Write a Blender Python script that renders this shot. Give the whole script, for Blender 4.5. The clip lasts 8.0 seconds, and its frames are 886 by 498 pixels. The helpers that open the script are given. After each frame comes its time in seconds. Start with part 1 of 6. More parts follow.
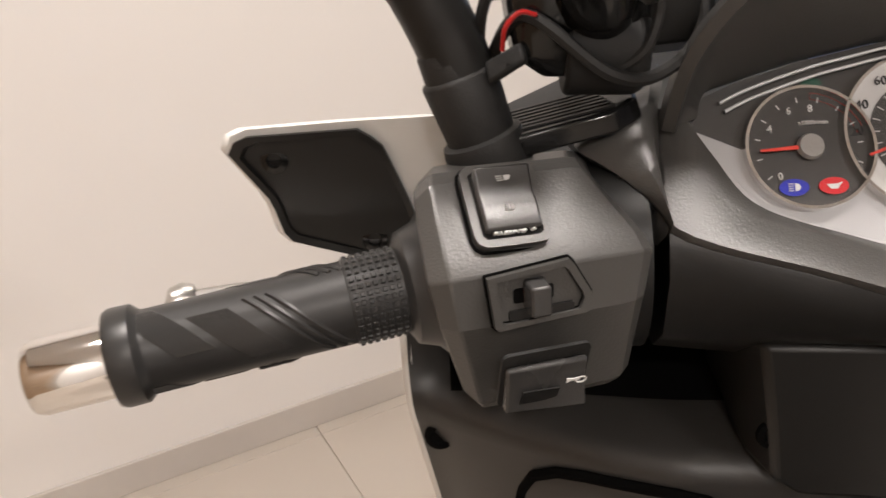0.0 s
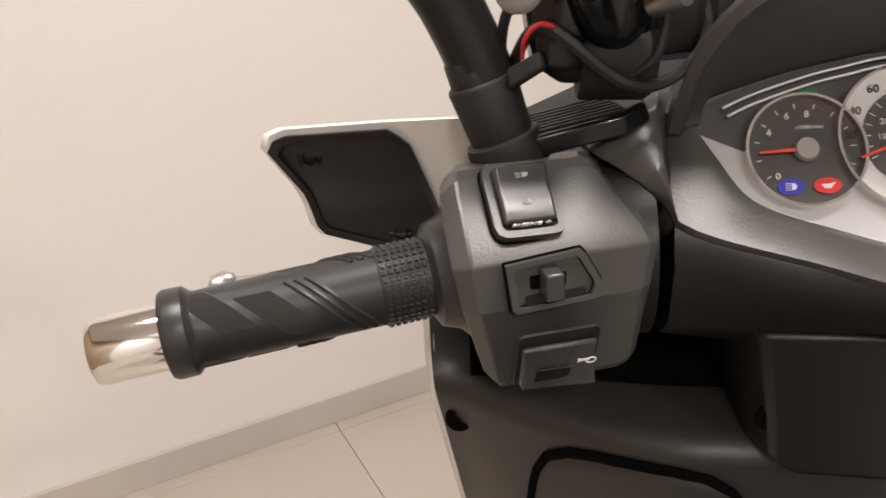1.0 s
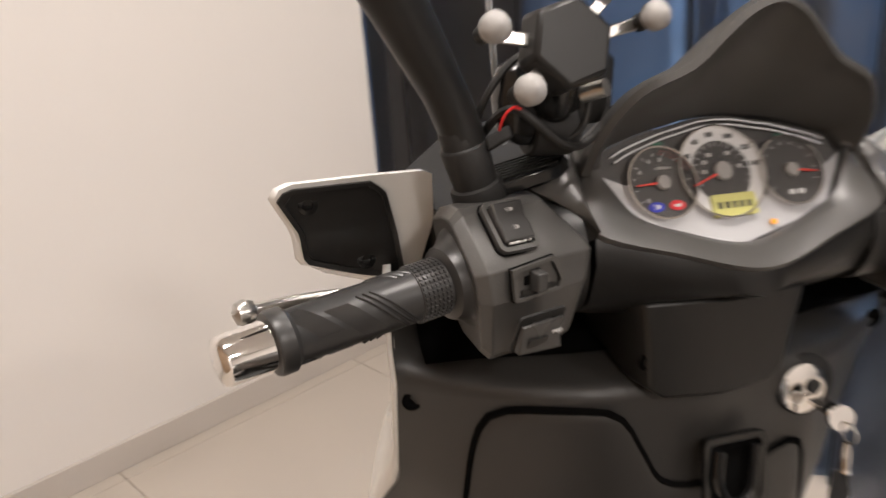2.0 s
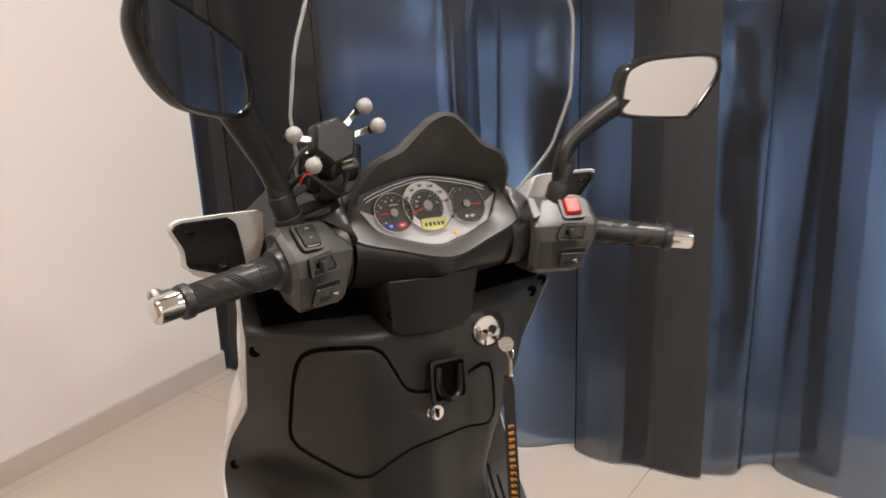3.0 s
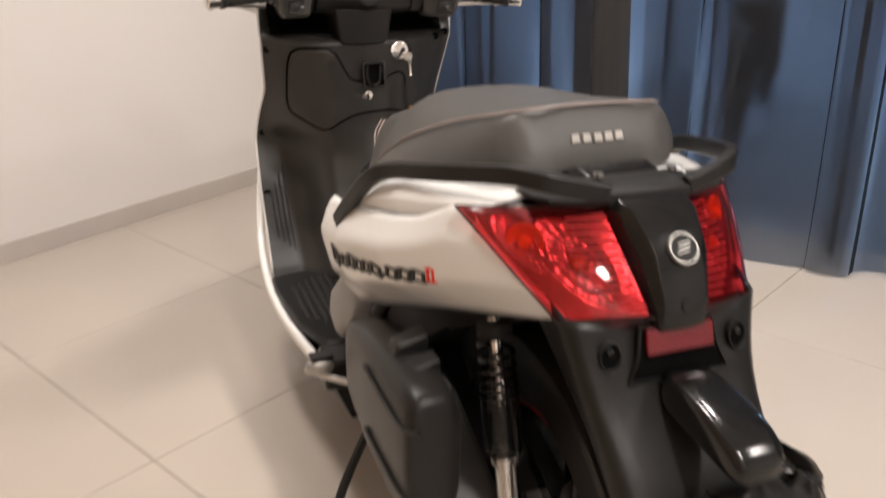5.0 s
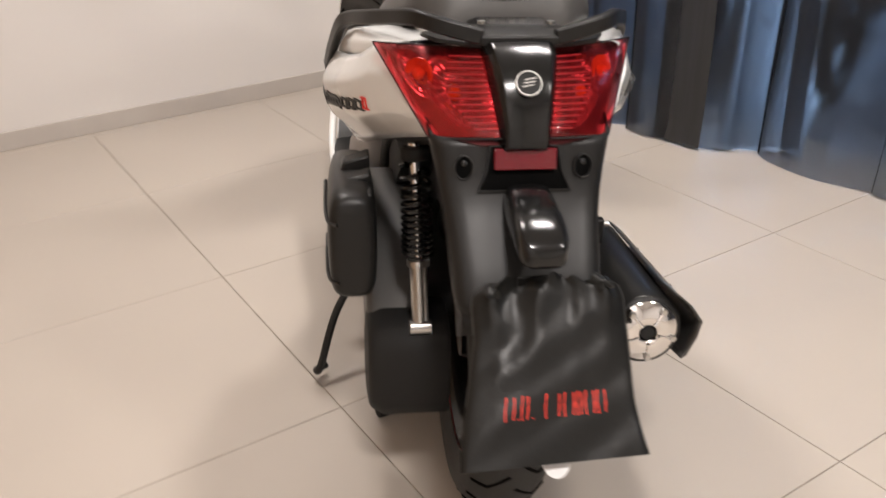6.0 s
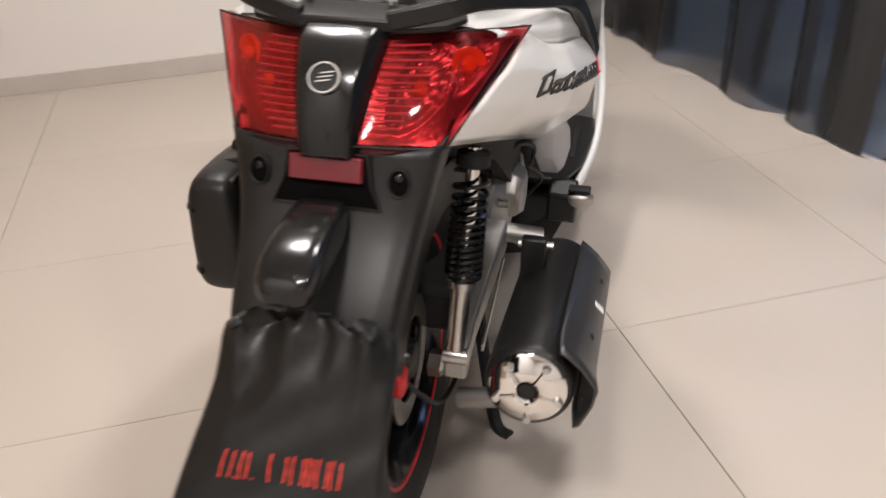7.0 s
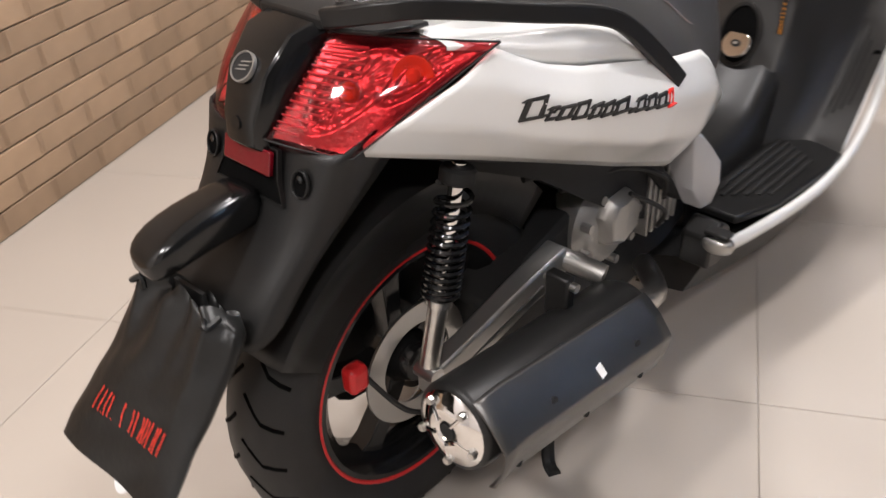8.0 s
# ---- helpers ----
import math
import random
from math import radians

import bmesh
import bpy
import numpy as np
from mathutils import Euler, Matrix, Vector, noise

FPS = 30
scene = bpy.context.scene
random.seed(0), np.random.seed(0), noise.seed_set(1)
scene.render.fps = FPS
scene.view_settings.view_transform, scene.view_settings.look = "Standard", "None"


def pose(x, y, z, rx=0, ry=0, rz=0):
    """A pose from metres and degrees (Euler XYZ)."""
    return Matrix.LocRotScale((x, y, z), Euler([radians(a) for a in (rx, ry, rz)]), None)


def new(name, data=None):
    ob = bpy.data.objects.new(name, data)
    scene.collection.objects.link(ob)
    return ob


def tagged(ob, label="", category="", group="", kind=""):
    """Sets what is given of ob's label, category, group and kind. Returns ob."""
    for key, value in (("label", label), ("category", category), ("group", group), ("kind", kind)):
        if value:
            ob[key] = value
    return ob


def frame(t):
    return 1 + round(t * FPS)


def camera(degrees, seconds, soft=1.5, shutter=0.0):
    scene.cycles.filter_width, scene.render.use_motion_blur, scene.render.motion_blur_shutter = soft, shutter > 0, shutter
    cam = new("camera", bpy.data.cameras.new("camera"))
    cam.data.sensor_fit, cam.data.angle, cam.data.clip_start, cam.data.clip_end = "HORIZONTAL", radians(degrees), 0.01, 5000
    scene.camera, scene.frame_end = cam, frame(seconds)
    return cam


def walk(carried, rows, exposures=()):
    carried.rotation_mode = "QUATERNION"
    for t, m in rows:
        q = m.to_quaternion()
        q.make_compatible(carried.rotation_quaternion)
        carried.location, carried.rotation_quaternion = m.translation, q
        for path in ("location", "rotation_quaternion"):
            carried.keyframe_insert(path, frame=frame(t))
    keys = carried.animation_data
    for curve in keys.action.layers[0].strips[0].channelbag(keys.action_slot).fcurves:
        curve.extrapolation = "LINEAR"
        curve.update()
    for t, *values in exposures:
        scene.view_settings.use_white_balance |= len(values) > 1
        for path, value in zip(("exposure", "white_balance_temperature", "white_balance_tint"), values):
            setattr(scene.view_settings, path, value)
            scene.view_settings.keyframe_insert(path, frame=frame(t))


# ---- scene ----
cam = camera(53.995, 8.0, soft=1.5, shutter=0.5)
PATH = [
    (0, pose(-0.1706, 0.6748, 1.1417, 67.989, 0, 3.791) @ pose(0, 0, 0, 0, 0, -7.708)),
    (0.5, pose(-0.1771, 0.6481, 1.1489, 68.287, 0, 5.538) @ pose(0, 0, 0, 0, 0, -7.399)),
    (1, pose(-0.1713, 0.6421, 1.1491, 68.370, 0, 5.022) @ pose(0, 0, 0, 0, 0, -7.521)),
    (1.2, pose(-0.1681, 0.6435, 1.1521, 68.553, 0, 3.466) @ pose(0, 0, 0, 0, 0, -7.727)),
    (2.3, pose(-0.4035, 0.4081, 1.2619, 68.440, 0, -22.133) @ pose(0, 0, 0, 0, 0, -3.193)),
    (2.5, pose(-0.4156, 0.3217, 1.2948, 68.282, 0, -24.613) @ pose(0, 0, 0, 0, 0, -2.971)),
    (3, pose(-0.4876, 0.0763, 1.3313, 71.289, 0, -28.603) @ pose(0, 0, 0, 0, 0, -2.636)),
    (3.5, pose(-0.5896, -0.2010, 1.3577, 72.700, 0, -27.774) @ pose(0, 0, 0, 0, 0, -3.570)),
    (4, pose(-0.6664, -0.4580, 1.3305, 72.451, 0, -26.549) @ pose(0, 0, 0, 0, 0, -3.275)),
    (4.5, pose(-0.5805, -0.7131, 1.2519, 69.985, 0, -23.441) @ pose(0, 0, 0, 0, 0, -2.649)),
    (4.8, pose(-0.5410, -0.8828, 1.2412, 67.704, 0, -21.184) @ pose(0, 0, 0, 0, 0, -2.597)),
    (5, pose(-0.5336, -1.0008, 1.2125, 66.905, 0, -19.399) @ pose(0, 0, 0, 0, 0, -2.502)),
    (5.2, pose(-0.5265, -1.0953, 1.1936, 65.685, 0, -17.365) @ pose(0, 0, 0, 0, 0, -2.274)),
    (6.3, pose(-0.0667, -1.4145, 1.1688, 61.463, 0, -0.673) @ pose(0, 0, 0, 0, 0, -1.825)),
    (6.5, pose(0.0424, -1.3758, 1.1689, 60.542, 0, 2.941) @ pose(0, 0, 0, 0, 0, -1.998)),
    (7, pose(0.3455, -1.1295, 1.1384, 59.835, 0, 13.880) @ pose(0, 0, 0, 0, 0, -3.005)),
    (7.5, pose(0.6149, -0.9663, 1.1250, 60.123, 0, 29.746) @ pose(0, 0, 0, 0, 0, -4.898)),
    (8, pose(0.8234, -0.7706, 1.1345, 58.952, 0, 45.925) @ pose(0, 0, 0, 0, 0, -5.145)),
]
walk(cam, PATH, ((0.0, 0.0, 6550, 10), (3.0, 0.0, 6530, 10), (4.0, 0.05, 7000, 10), (4.5, 0.02, 6750, 10), (5.2, 0.0, 6500, 10), (6.5, -0.04, 6350, 10), (7.5, 0.04, 6180, 10), (8.0, 0.10, 6120, 10)))

# ---- light: warm ceiling lamps in the room, cool ones in the hall behind the curtain
YAW = 26.65                       # the room stands turned against the scooter
ROOM = pose(0, 0, 0, 0, 0, YAW)
world = bpy.data.worlds.new("world")
scene.world = world
world.use_nodes = True
world.node_tree.nodes["Background"].inputs[0].default_value = (1.0, 0.9, 0.8, 1)
world.node_tree.nodes["Background"].inputs[1].default_value = 0.02


def lamp(x, y, z, sx, sy, watts, colour):
    d = bpy.data.lights.new("lamp", "AREA")
    d.shape, d.size, d.size_y, d.energy, d.color = "RECTANGLE", sx, sy, watts, colour
    ob = new("lamp", d)
    ob.matrix_world = ROOM @ pose(x, y, z)
    return ob


WARM, COOL = (1.0, 0.918, 0.865), (0.44, 0.66, 1.0)
# the last lamp is an added fill that brightens the right rear
LAMPS = [(0.94, 1.65, 12), (0.92, 0.30, 40), (-0.20, 0.92, 38), (-0.75, -1.7, 54), (0.9, -2.4, 52)]
for lx, ly, watts in LAMPS:
    lamp(lx, ly, 2.86, 0.3, 0.3, watts, WARM)
for lx, ly, watts in ((4.5, 3.5, 62), (5.5, -1.0, 125), (8.5, 6.2, 300), (9.5, 1.0, 110)):
    lamp(lx, ly, 3.0, 1.2, 0.3, watts, COOL)


# ---- materials
def mat(name, base, rough=0.5, metal=0.0, bump=0.0, scale=400.0, vary=0.0, vscale=6.0, coat=0.0, spec=0.5, transmission=0.0, ior=1.45,
        emit=None, detail=3.0, rvary=0.0):
    m = bpy.data.materials.new(name)
    m.use_nodes = True
    nt = m.node_tree
    b = nt.nodes["Principled BSDF"]
    b.inputs["Base Color"].default_value = (*base, 1)
    b.inputs["Roughness"].default_value = rough
    b.inputs["Metallic"].default_value = metal
    b.inputs["Coat Weight"].default_value = coat
    b.inputs["Coat Roughness"].default_value = 0.06
    b.inputs["Specular IOR Level"].default_value = spec
    b.inputs["Transmission Weight"].default_value = transmission
    b.inputs["IOR"].default_value = ior
    if emit:
        b.inputs["Emission Color"].default_value = (*emit[:3], 1)
        b.inputs["Emission Strength"].default_value = emit[3]
    co = nt.nodes.new("ShaderNodeTexCoord")
    if vary or rvary:
        n = nt.nodes.new("ShaderNodeTexNoise")
        n.inputs["Scale"].default_value, n.inputs["Detail"].default_value = vscale, 6
        nt.links.new(co.outputs["Object"], n.inputs["Vector"])
        if vary:
            mix = nt.nodes.new("ShaderNodeMix")
            mix.data_type = "RGBA"
            mix.inputs["A"].default_value = (*[c * (1 - vary) for c in base], 1)
            mix.inputs["B"].default_value = (*[min(1, c * (1 + vary)) for c in base], 1)
            nt.links.new(n.outputs["Fac"], mix.inputs["Factor"])
            nt.links.new(mix.outputs["Result"], b.inputs["Base Color"])
        if rvary:
            mr = nt.nodes.new("ShaderNodeMapRange")
            mr.inputs["To Min"].default_value, mr.inputs["To Max"].default_value = rough - rvary, rough + rvary
            nt.links.new(n.outputs["Fac"], mr.inputs["Value"])
            nt.links.new(mr.outputs["Result"], b.inputs["Roughness"])
    if bump:
        n2 = nt.nodes.new("ShaderNodeTexNoise")
        n2.inputs["Scale"].default_value, n2.inputs["Detail"].default_value = scale, detail
        bp = nt.nodes.new("ShaderNodeBump")
        bp.inputs["Strength"].default_value, bp.inputs["Distance"].default_value = bump, 0.001
        nt.links.new(co.outputs["Object"], n2.inputs["Vector"])
        nt.links.new(n2.outputs["Fac"], bp.inputs["Height"])
        nt.links.new(bp.outputs["Normal"], b.inputs["Normal"])
    return m


M_WALL = mat("wall_paint", (0.73, 0.70, 0.67), 0.75, bump=0.15, scale=120, vary=0.03, vscale=1.5)
M_BASE = mat("baseboard_stone", (0.5, 0.46, 0.42), 0.35, vary=0.08, vscale=8)
M_CEIL = mat("ceiling_paint", (0.8, 0.78, 0.75), 0.8, vary=0.03)
M_TILE = mat("porcelain", (0.465, 0.416, 0.362), 0.40, vary=0.06, vscale=2.2, bump=0.04, scale=60, rvary=0.05)
M_GROUT = mat("grout", (0.40, 0.355, 0.305), 0.9, bump=0.3, scale=300)
M_GRAIN = mat("grained_black_plastic", (0.062, 0.060, 0.057), 0.33, bump=0.16, scale=900, vary=0.12, vscale=9, detail=2.0)
M_BLACK = mat("satin_black_plastic", (0.012, 0.0117, 0.0113), 0.38, bump=0.06, scale=900, vary=0.15, vscale=7, rvary=0.08, spec=0.38)
M_LEG = mat("moulded_black_plastic", (0.030, 0.029, 0.0275), 0.40, bump=0.10, scale=800, vary=0.12, vscale=7, rvary=0.06)
M_SATIN = mat("satin_grey_plastic", (0.04, 0.039, 0.038), 0.26, bump=0.1, scale=900, vary=0.1, vscale=12, rvary=0.05)
M_GLOSS = mat("gloss_black_plastic", (0.008, 0.008, 0.008), 0.16, vary=0.2, vscale=15, rvary=0.05)
M_DARK = mat("matt_black", (0.008, 0.008, 0.008), 0.7, bump=0.2, scale=500)
# black that carries the shade of gaps, holes and recesses
M_SHADE = mat("painted_shade_black", (0.003, 0.003, 0.003), 0.9, spec=0.05, vary=0.2)
M_RUBBER = mat("rubber", (0.020, 0.0195, 0.019), 0.52, bump=0.25, scale=700, vary=0.2, vscale=20, spec=0.3)
M_GRIP = mat("grip_rubber", (0.024, 0.0235, 0.023), 0.36, bump=0.05, scale=900, vary=.1, vscale=30)
M_SEAT = mat("seat_vinyl", (0.066, 0.063, 0.060), 0.46, bump=0.18, scale=800, vary=0.1, vscale=6)
M_WHITE = mat("white_paint", (0.78, 0.78, 0.76), 0.22, coat=0.6, vary=0.02, vscale=5)
M_CHROME = mat("chrome", (0.82, 0.8, 0.78), 0.07, metal=1.0, vary=0.04, vscale=30, rvary=0.03)
M_ALU = mat("cast_aluminium", (0.42, 0.41, 0.39), 0.45, metal=0.9, bump=0.3, scale=300, vary=0.15, vscale=20)
M_STEEL = mat("steel", (0.55, 0.54, 0.52), 0.28, metal=1.0, vary=0.1, vscale=30)
M_RED = mat("red_plastic", (0.75, 0.03, 0.02), 0.35, vary=0.05)
M_REDPAINT = mat("red_paint", (0.55, 0.02, 0.02), 0.3, vary=0.05)


# ---- mesh tools
def obj(name, bm, material, parent=None, label="", smooth=True, bevel=0.0, sub=0, angle=40):
    me = bpy.data.meshes.new(name)
    bmesh.ops.recalc_face_normals(bm, faces=bm.faces)
    bm.to_mesh(me)
    bm.free()
    ob = new(name, me)
    for m in (material if isinstance(material, (list, tuple)) else [material]):
        me.materials.append(m)
    if smooth:
        me.shade_smooth()
        if not sub:
            me.set_sharp_from_angle(angle=radians(angle))
    if bevel:
        md = ob.modifiers.new("bevel", "BEVEL")
        md.width, md.segments, md.limit_method, md.angle_limit = bevel, 2, "ANGLE", radians(35)
    if sub:
        md = ob.modifiers.new("subsurf", "SUBSURF")
        md.levels = md.render_levels = sub
    if parent:
        ob.parent = parent
    if label:
        tagged(ob, label)
    return ob


part = obj


def box(bm, x0, x1, y0, y1, z0, z1, m=None):
    v = [bm.verts.new((x, y, z)) for x in (x0, x1) for y in (y0, y1) for z in (z0, z1)]
    for f in ((0, 1, 3, 2), (4, 6, 7, 5), (0, 4, 5, 1), (2, 3, 7, 6), (0, 2, 6, 4), (1, 5, 7, 3)):
        bm.faces.new([v[i] for i in f])
    if m:
        bmesh.ops.transform(bm, matrix=m, verts=v)
    return bm


def boxm(x0, x1, y0, y1, z0, z1, m=None):
    return box(bmesh.new(), x0, x1, y0, y1, z0, z1, m)


def loft(rings, bm=None, cap=True, closed=True):
    bm = bm or bmesh.new()
    rows = [[bm.verts.new(p) for p in r] for r in rings]
    n = len(rows[0])
    for a, b in zip(rows, rows[1:]):
        for i in range(n if closed else n - 1):
            j = (i + 1) % n
            bm.faces.new((a[i], a[j], b[j], b[i]))
    if cap and closed:
        bm.faces.new(rows[0][::-1])
        bm.faces.new(rows[-1])
    return bm


def spin(profile, a, b, n=32, bm=None, m=None):
    """Turned body: (distance along a->b, radius) pairs round the line from a to b."""
    a, b = Vector(a), Vector(b)
    d = (b - a).normalized()
    p = d.orthogonal().normalized()
    q = d.cross(p)
    rings = [[a + d * s + (p * math.cos(2 * math.pi * k / n) + q * math.sin(2 * math.pi * k / n)) * max(r, 1e-5) for k in range(n)] for s, r in profile]
    return loft(rings, bm)


def rod(a, b, r, n=16, bm=None):
    L = (Vector(b) - Vector(a)).length
    return spin([(0, r), (L, r)], a, b, n, bm)


def spline(pts, n=8):
    """Catmull-Rom through the points."""
    pts = [Vector(p) for p in pts]
    out = []
    for i in range(len(pts) - 1):
        p0, p1, p2, p3 = pts[max(i - 1, 0)], pts[i], pts[i + 1], pts[min(i + 2, len(pts) - 1)]
        for k in range(n):
            t = k / n
            out.append(0.5 * ((2 * p1) + (p2 - p0) * t + (2 * p0 - 5 * p1 + 4 * p2 - p3) * t * t + (3 * p1 - p0 - 3 * p2 + p3) * t ** 3))
    out.append(pts[-1])
    return out


def tube(pts, r, n=10, smooth=8, bm=None, flat=1.0, radii=None):
    c = spline(pts, smooth) if smooth else [Vector(p) for p in pts]
    rings, up = [], None
    for i, p in enumerate(c):
        d = (c[min(i + 1, len(c) - 1)] - c[max(i - 1, 0)]).normalized()
        up = (up - d * up.dot(d)).normalized() if up else d.orthogonal().normalized()
        q = d.cross(up)
        rr = r if radii is None else radii[0] + (radii[-1] - radii[0]) * i / (len(c) - 1) if len(radii or []) == 2 else r
        rings.append([p + (up * math.cos(2 * math.pi * k / n) * flat + q * math.sin(2 * math.pi * k / n)) * rr for k in range(n)])
    return loft(rings, bm)


def prism(poly, depth, m, bm=None, taper=1.0):
    """Flat polygon (2D) pushed out along its local z, then placed by m."""
    bm = bm or bmesh.new()
    cx, cy = sum(p[0] for p in poly) / len(poly), sum(p[1] for p in poly) / len(poly)
    lo = [bm.verts.new(m @ Vector((x, y, 0))) for x, y in poly]
    hi = [bm.verts.new(m @ Vector((cx + (x - cx) * taper, cy + (y - cy) * taper, depth))) for x, y in poly]
    n = len(poly)
    for i in range(n):
        bm.faces.new((lo[i], lo[(i + 1) % n], hi[(i + 1) % n], hi[i]))
    bm.faces.new(lo[::-1])
    bm.faces.new(hi)
    return bm


def basis(o, x, y):
    """Pose with its origin at o, x along x and z square to x and y."""
    o, x, y = Vector(o), Vector(x).normalized(), Vector(y)
    z = x.cross(y).normalized()
    y = z.cross(x)
    return Matrix(((x.x, y.x, z.x, o.x), (x.y, y.y, z.y, o.y), (x.z, y.z, z.z, o.z), (0, 0, 0, 1)))


def ellipse(rx, ry, n=24, cx=0.0, cy=0.0, p=2.0):
    out = []
    for k in range(n):
        c, s = math.cos(2 * math.pi * k / n), math.sin(2 * math.pi * k / n)
        out.append((cx + rx * math.copysign(abs(c) ** (2 / p), c), cy + ry * math.copysign(abs(s) ** (2 / p), s)))
    return out


def rounded(w, h, r, n=4):
    out = []
    for cx, cy, a0 in ((w / 2 - r, h / 2 - r, 0), (-w / 2 + r, h / 2 - r, 90), (-w / 2 + r, -h / 2 + r, 180), (w / 2 - r, -h / 2 + r, 270)):
        for k in range(n + 1):
            a = radians(a0 + 90 * k / n)
            out.append((cx + r * math.cos(a), cy + r * math.sin(a)))
    return out


def ringm(poly_out, poly_in, depth, m, bm=None):
    """Frame between two outlines of equal count."""
    bm = bm or bmesh.new()
    n = len(poly_out)
    vs = [[bm.verts.new(m @ Vector((x, y, z))) for x, y in p] for p, z in ((poly_out, 0), (poly_out, depth), (poly_in, depth), (poly_in, 0))]
    for a in range(4):
        A, B = vs[a], vs[(a + 1) % 4]
        for i in range(n):
            bm.faces.new((A[i], A[(i + 1) % n], B[(i + 1) % n], B[i]))
    return bm


def sheet(fn, us, vs, bm=None):
    bm = bm or bmesh.new()
    g = [[bm.verts.new(fn(u, v)) for v in vs] for u in us]
    for i in range(len(us) - 1):
        for j in range(len(vs) - 1):
            bm.faces.new((g[i][j], g[i + 1][j], g[i + 1][j + 1], g[i][j + 1]))
    return bm


def outline(poly, r, m, bm=None):
    """Thin dark line round a 2D outline laid on a face."""
    q = [m @ Vector((x, y, 0)) for x, y in poly]
    return tube(q + [q[0], q[1]], r, 5, 0, bm)


def lin(a, b, n):
    return [a + (b - a) * i / (n - 1) for i in range(n)]


def interp(x, xs, ys):
    return float(np.interp(x, xs, ys))


def mirror(bm):
    g = bm.copy()
    for v in g.verts:
        v.co.x = -v.co.x
    bmesh.ops.reverse_faces(g, faces=g.faces)
    return g


def thing(name, at, label, category, group=""):
    e = new(name)
    e.location = at
    e.empty_display_size = 0.1
    return tagged(e, label, category, group)


# ---- room, in its own axes: x along the white wall, y towards it
TILE = 0.72
GX, GY = -0.2016, 0.2805          # one crossing of the floor's joints
X_BRICK, Y_WALL, Y_BACK, H = -1.465, 2.492, -4.2, 2.9


def room(name, bm, material, label="", category="", **k):
    bmesh.ops.transform(bm, matrix=ROOM, verts=bm.verts)
    ob = obj(name, bm, material, **k)
    return tagged(ob, label, category, kind="structure")


floor = room("floor", boxm(-1.8, 1.75, Y_BACK - 0.2, Y_WALL + 0.15, -0.1, -0.004), M_GROUT, "large beige porcelain floor tiles with thin joints", "floor", smooth=False)
room("wall_white", boxm(X_BRICK - 0.15, 1.41, Y_WALL, Y_WALL + 0.15, -0.004, H), M_WALL, "plain warm white painted wall", "wall", smooth=False)
room("baseboard", boxm(X_BRICK, 1.41, Y_WALL - 0.012, Y_WALL, 0, 0.072), M_BASE, "low grey-beige stone baseboard along the white wall", "baseboard", smooth=False, bevel=0.002)
room("wall_back", boxm(X_BRICK - 0.15, 2.6, Y_BACK - 0.15, Y_BACK, -0.004, H), M_WALL, "plain white painted wall", "wall", smooth=False)
room("ceiling", boxm(X_BRICK - 0.15, 2.6, Y_BACK - 0.15, Y_WALL + 0.15, H, H + 0.1), M_CEIL, "plain white ceiling", "ceiling", smooth=False)
wall_brick = room("wall_brick", boxm(X_BRICK - 0.15, X_BRICK - 0.006, -1.0, Y_WALL, -0.004, H), M_GROUT, "wall clad in rustic brown brick-shaped tiles with pale joints", "wall", smooth=False)
room("wall_left", boxm(X_BRICK - 0.15, X_BRICK, Y_BACK, -1.0, -0.004, H), M_WALL, "plain white painted wall", "wall", smooth=False)
# ---- more materials
M_SILVERP = mat("silver_plastic", (0.42, 0.42, 0.43), 0.36, metal=0.3, vary=0.05)
# dial black is lifted, a grey reflection put into the base colour
M_DIAL = mat("dial_black_with_sheen", (0.045, 0.042, 0.040), 0.4, vary=0.1)
M_DIALW = mat("dial_white", (0.62, 0.62, 0.62), 0.4, vary=0.04)
M_NEEDLE = mat("needle_red", (0.8, 0.05, 0.03), 0.4, vary=0.04)
M_LCD = mat("lcd", (0.5, 0.48, 0.16), 0.35, vary=0.06, vscale=40)
M_BLUEI = mat("tell_tale_blue", (0.02, 0.03, 0.45), 0.3, vary=0.05)
M_REDI = mat("tell_tale_red", (0.7, 0.02, 0.03), 0.3, vary=0.05)
M_ORANGE = mat("orange_print", (0.9, 0.35, 0.02), 0.6, vary=0.08)
M_PRINTW = mat("white_print", (0.75, 0.75, 0.75), 0.5, vary=0.05)
M_PRINTB = mat("black_print", (0.02, 0.02, 0.02), 0.4, vary=0.05)
M_PRINTR = mat("red_print", (0.7, 0.04, 0.02), 0.6, vary=0.08)
M_STRAP = mat("black_webbing", (0.015, 0.015, 0.015), 0.85, bump=0.6, scale=900)
M_BAG = mat("black_plastic_bag", (0.011, 0.011, 0.0105), 0.36, bump=0.5, scale=70, vary=0.2, vscale=12, rvary=0.1, spec=0.35)
M_KNOB = mat("grey_rubber", (0.3, 0.29, 0.28), 0.6, bump=0.2, scale=500, vary=0.06)
M_MIRROR = mat("mirror_glass", (0.9, 0.9, 0.9), 0.01, metal=1.0)
M_AMBER = mat("amber_bulb_glass", (0.9, 0.5, 0.1), 0.2, vary=0.1)
M_REFL = mat("lamp_reflector", (0.70, 0.66, 0.65), 0.26, metal=0.85, bump=1.0, scale=140, vary=0.2, vscale=60)
M_REFLECTOR = mat("red_reflector", (0.13, 0.003, 0.009), 0.2, bump=0.2, scale=500, coat=0.5, vary=0.1, vscale=60)


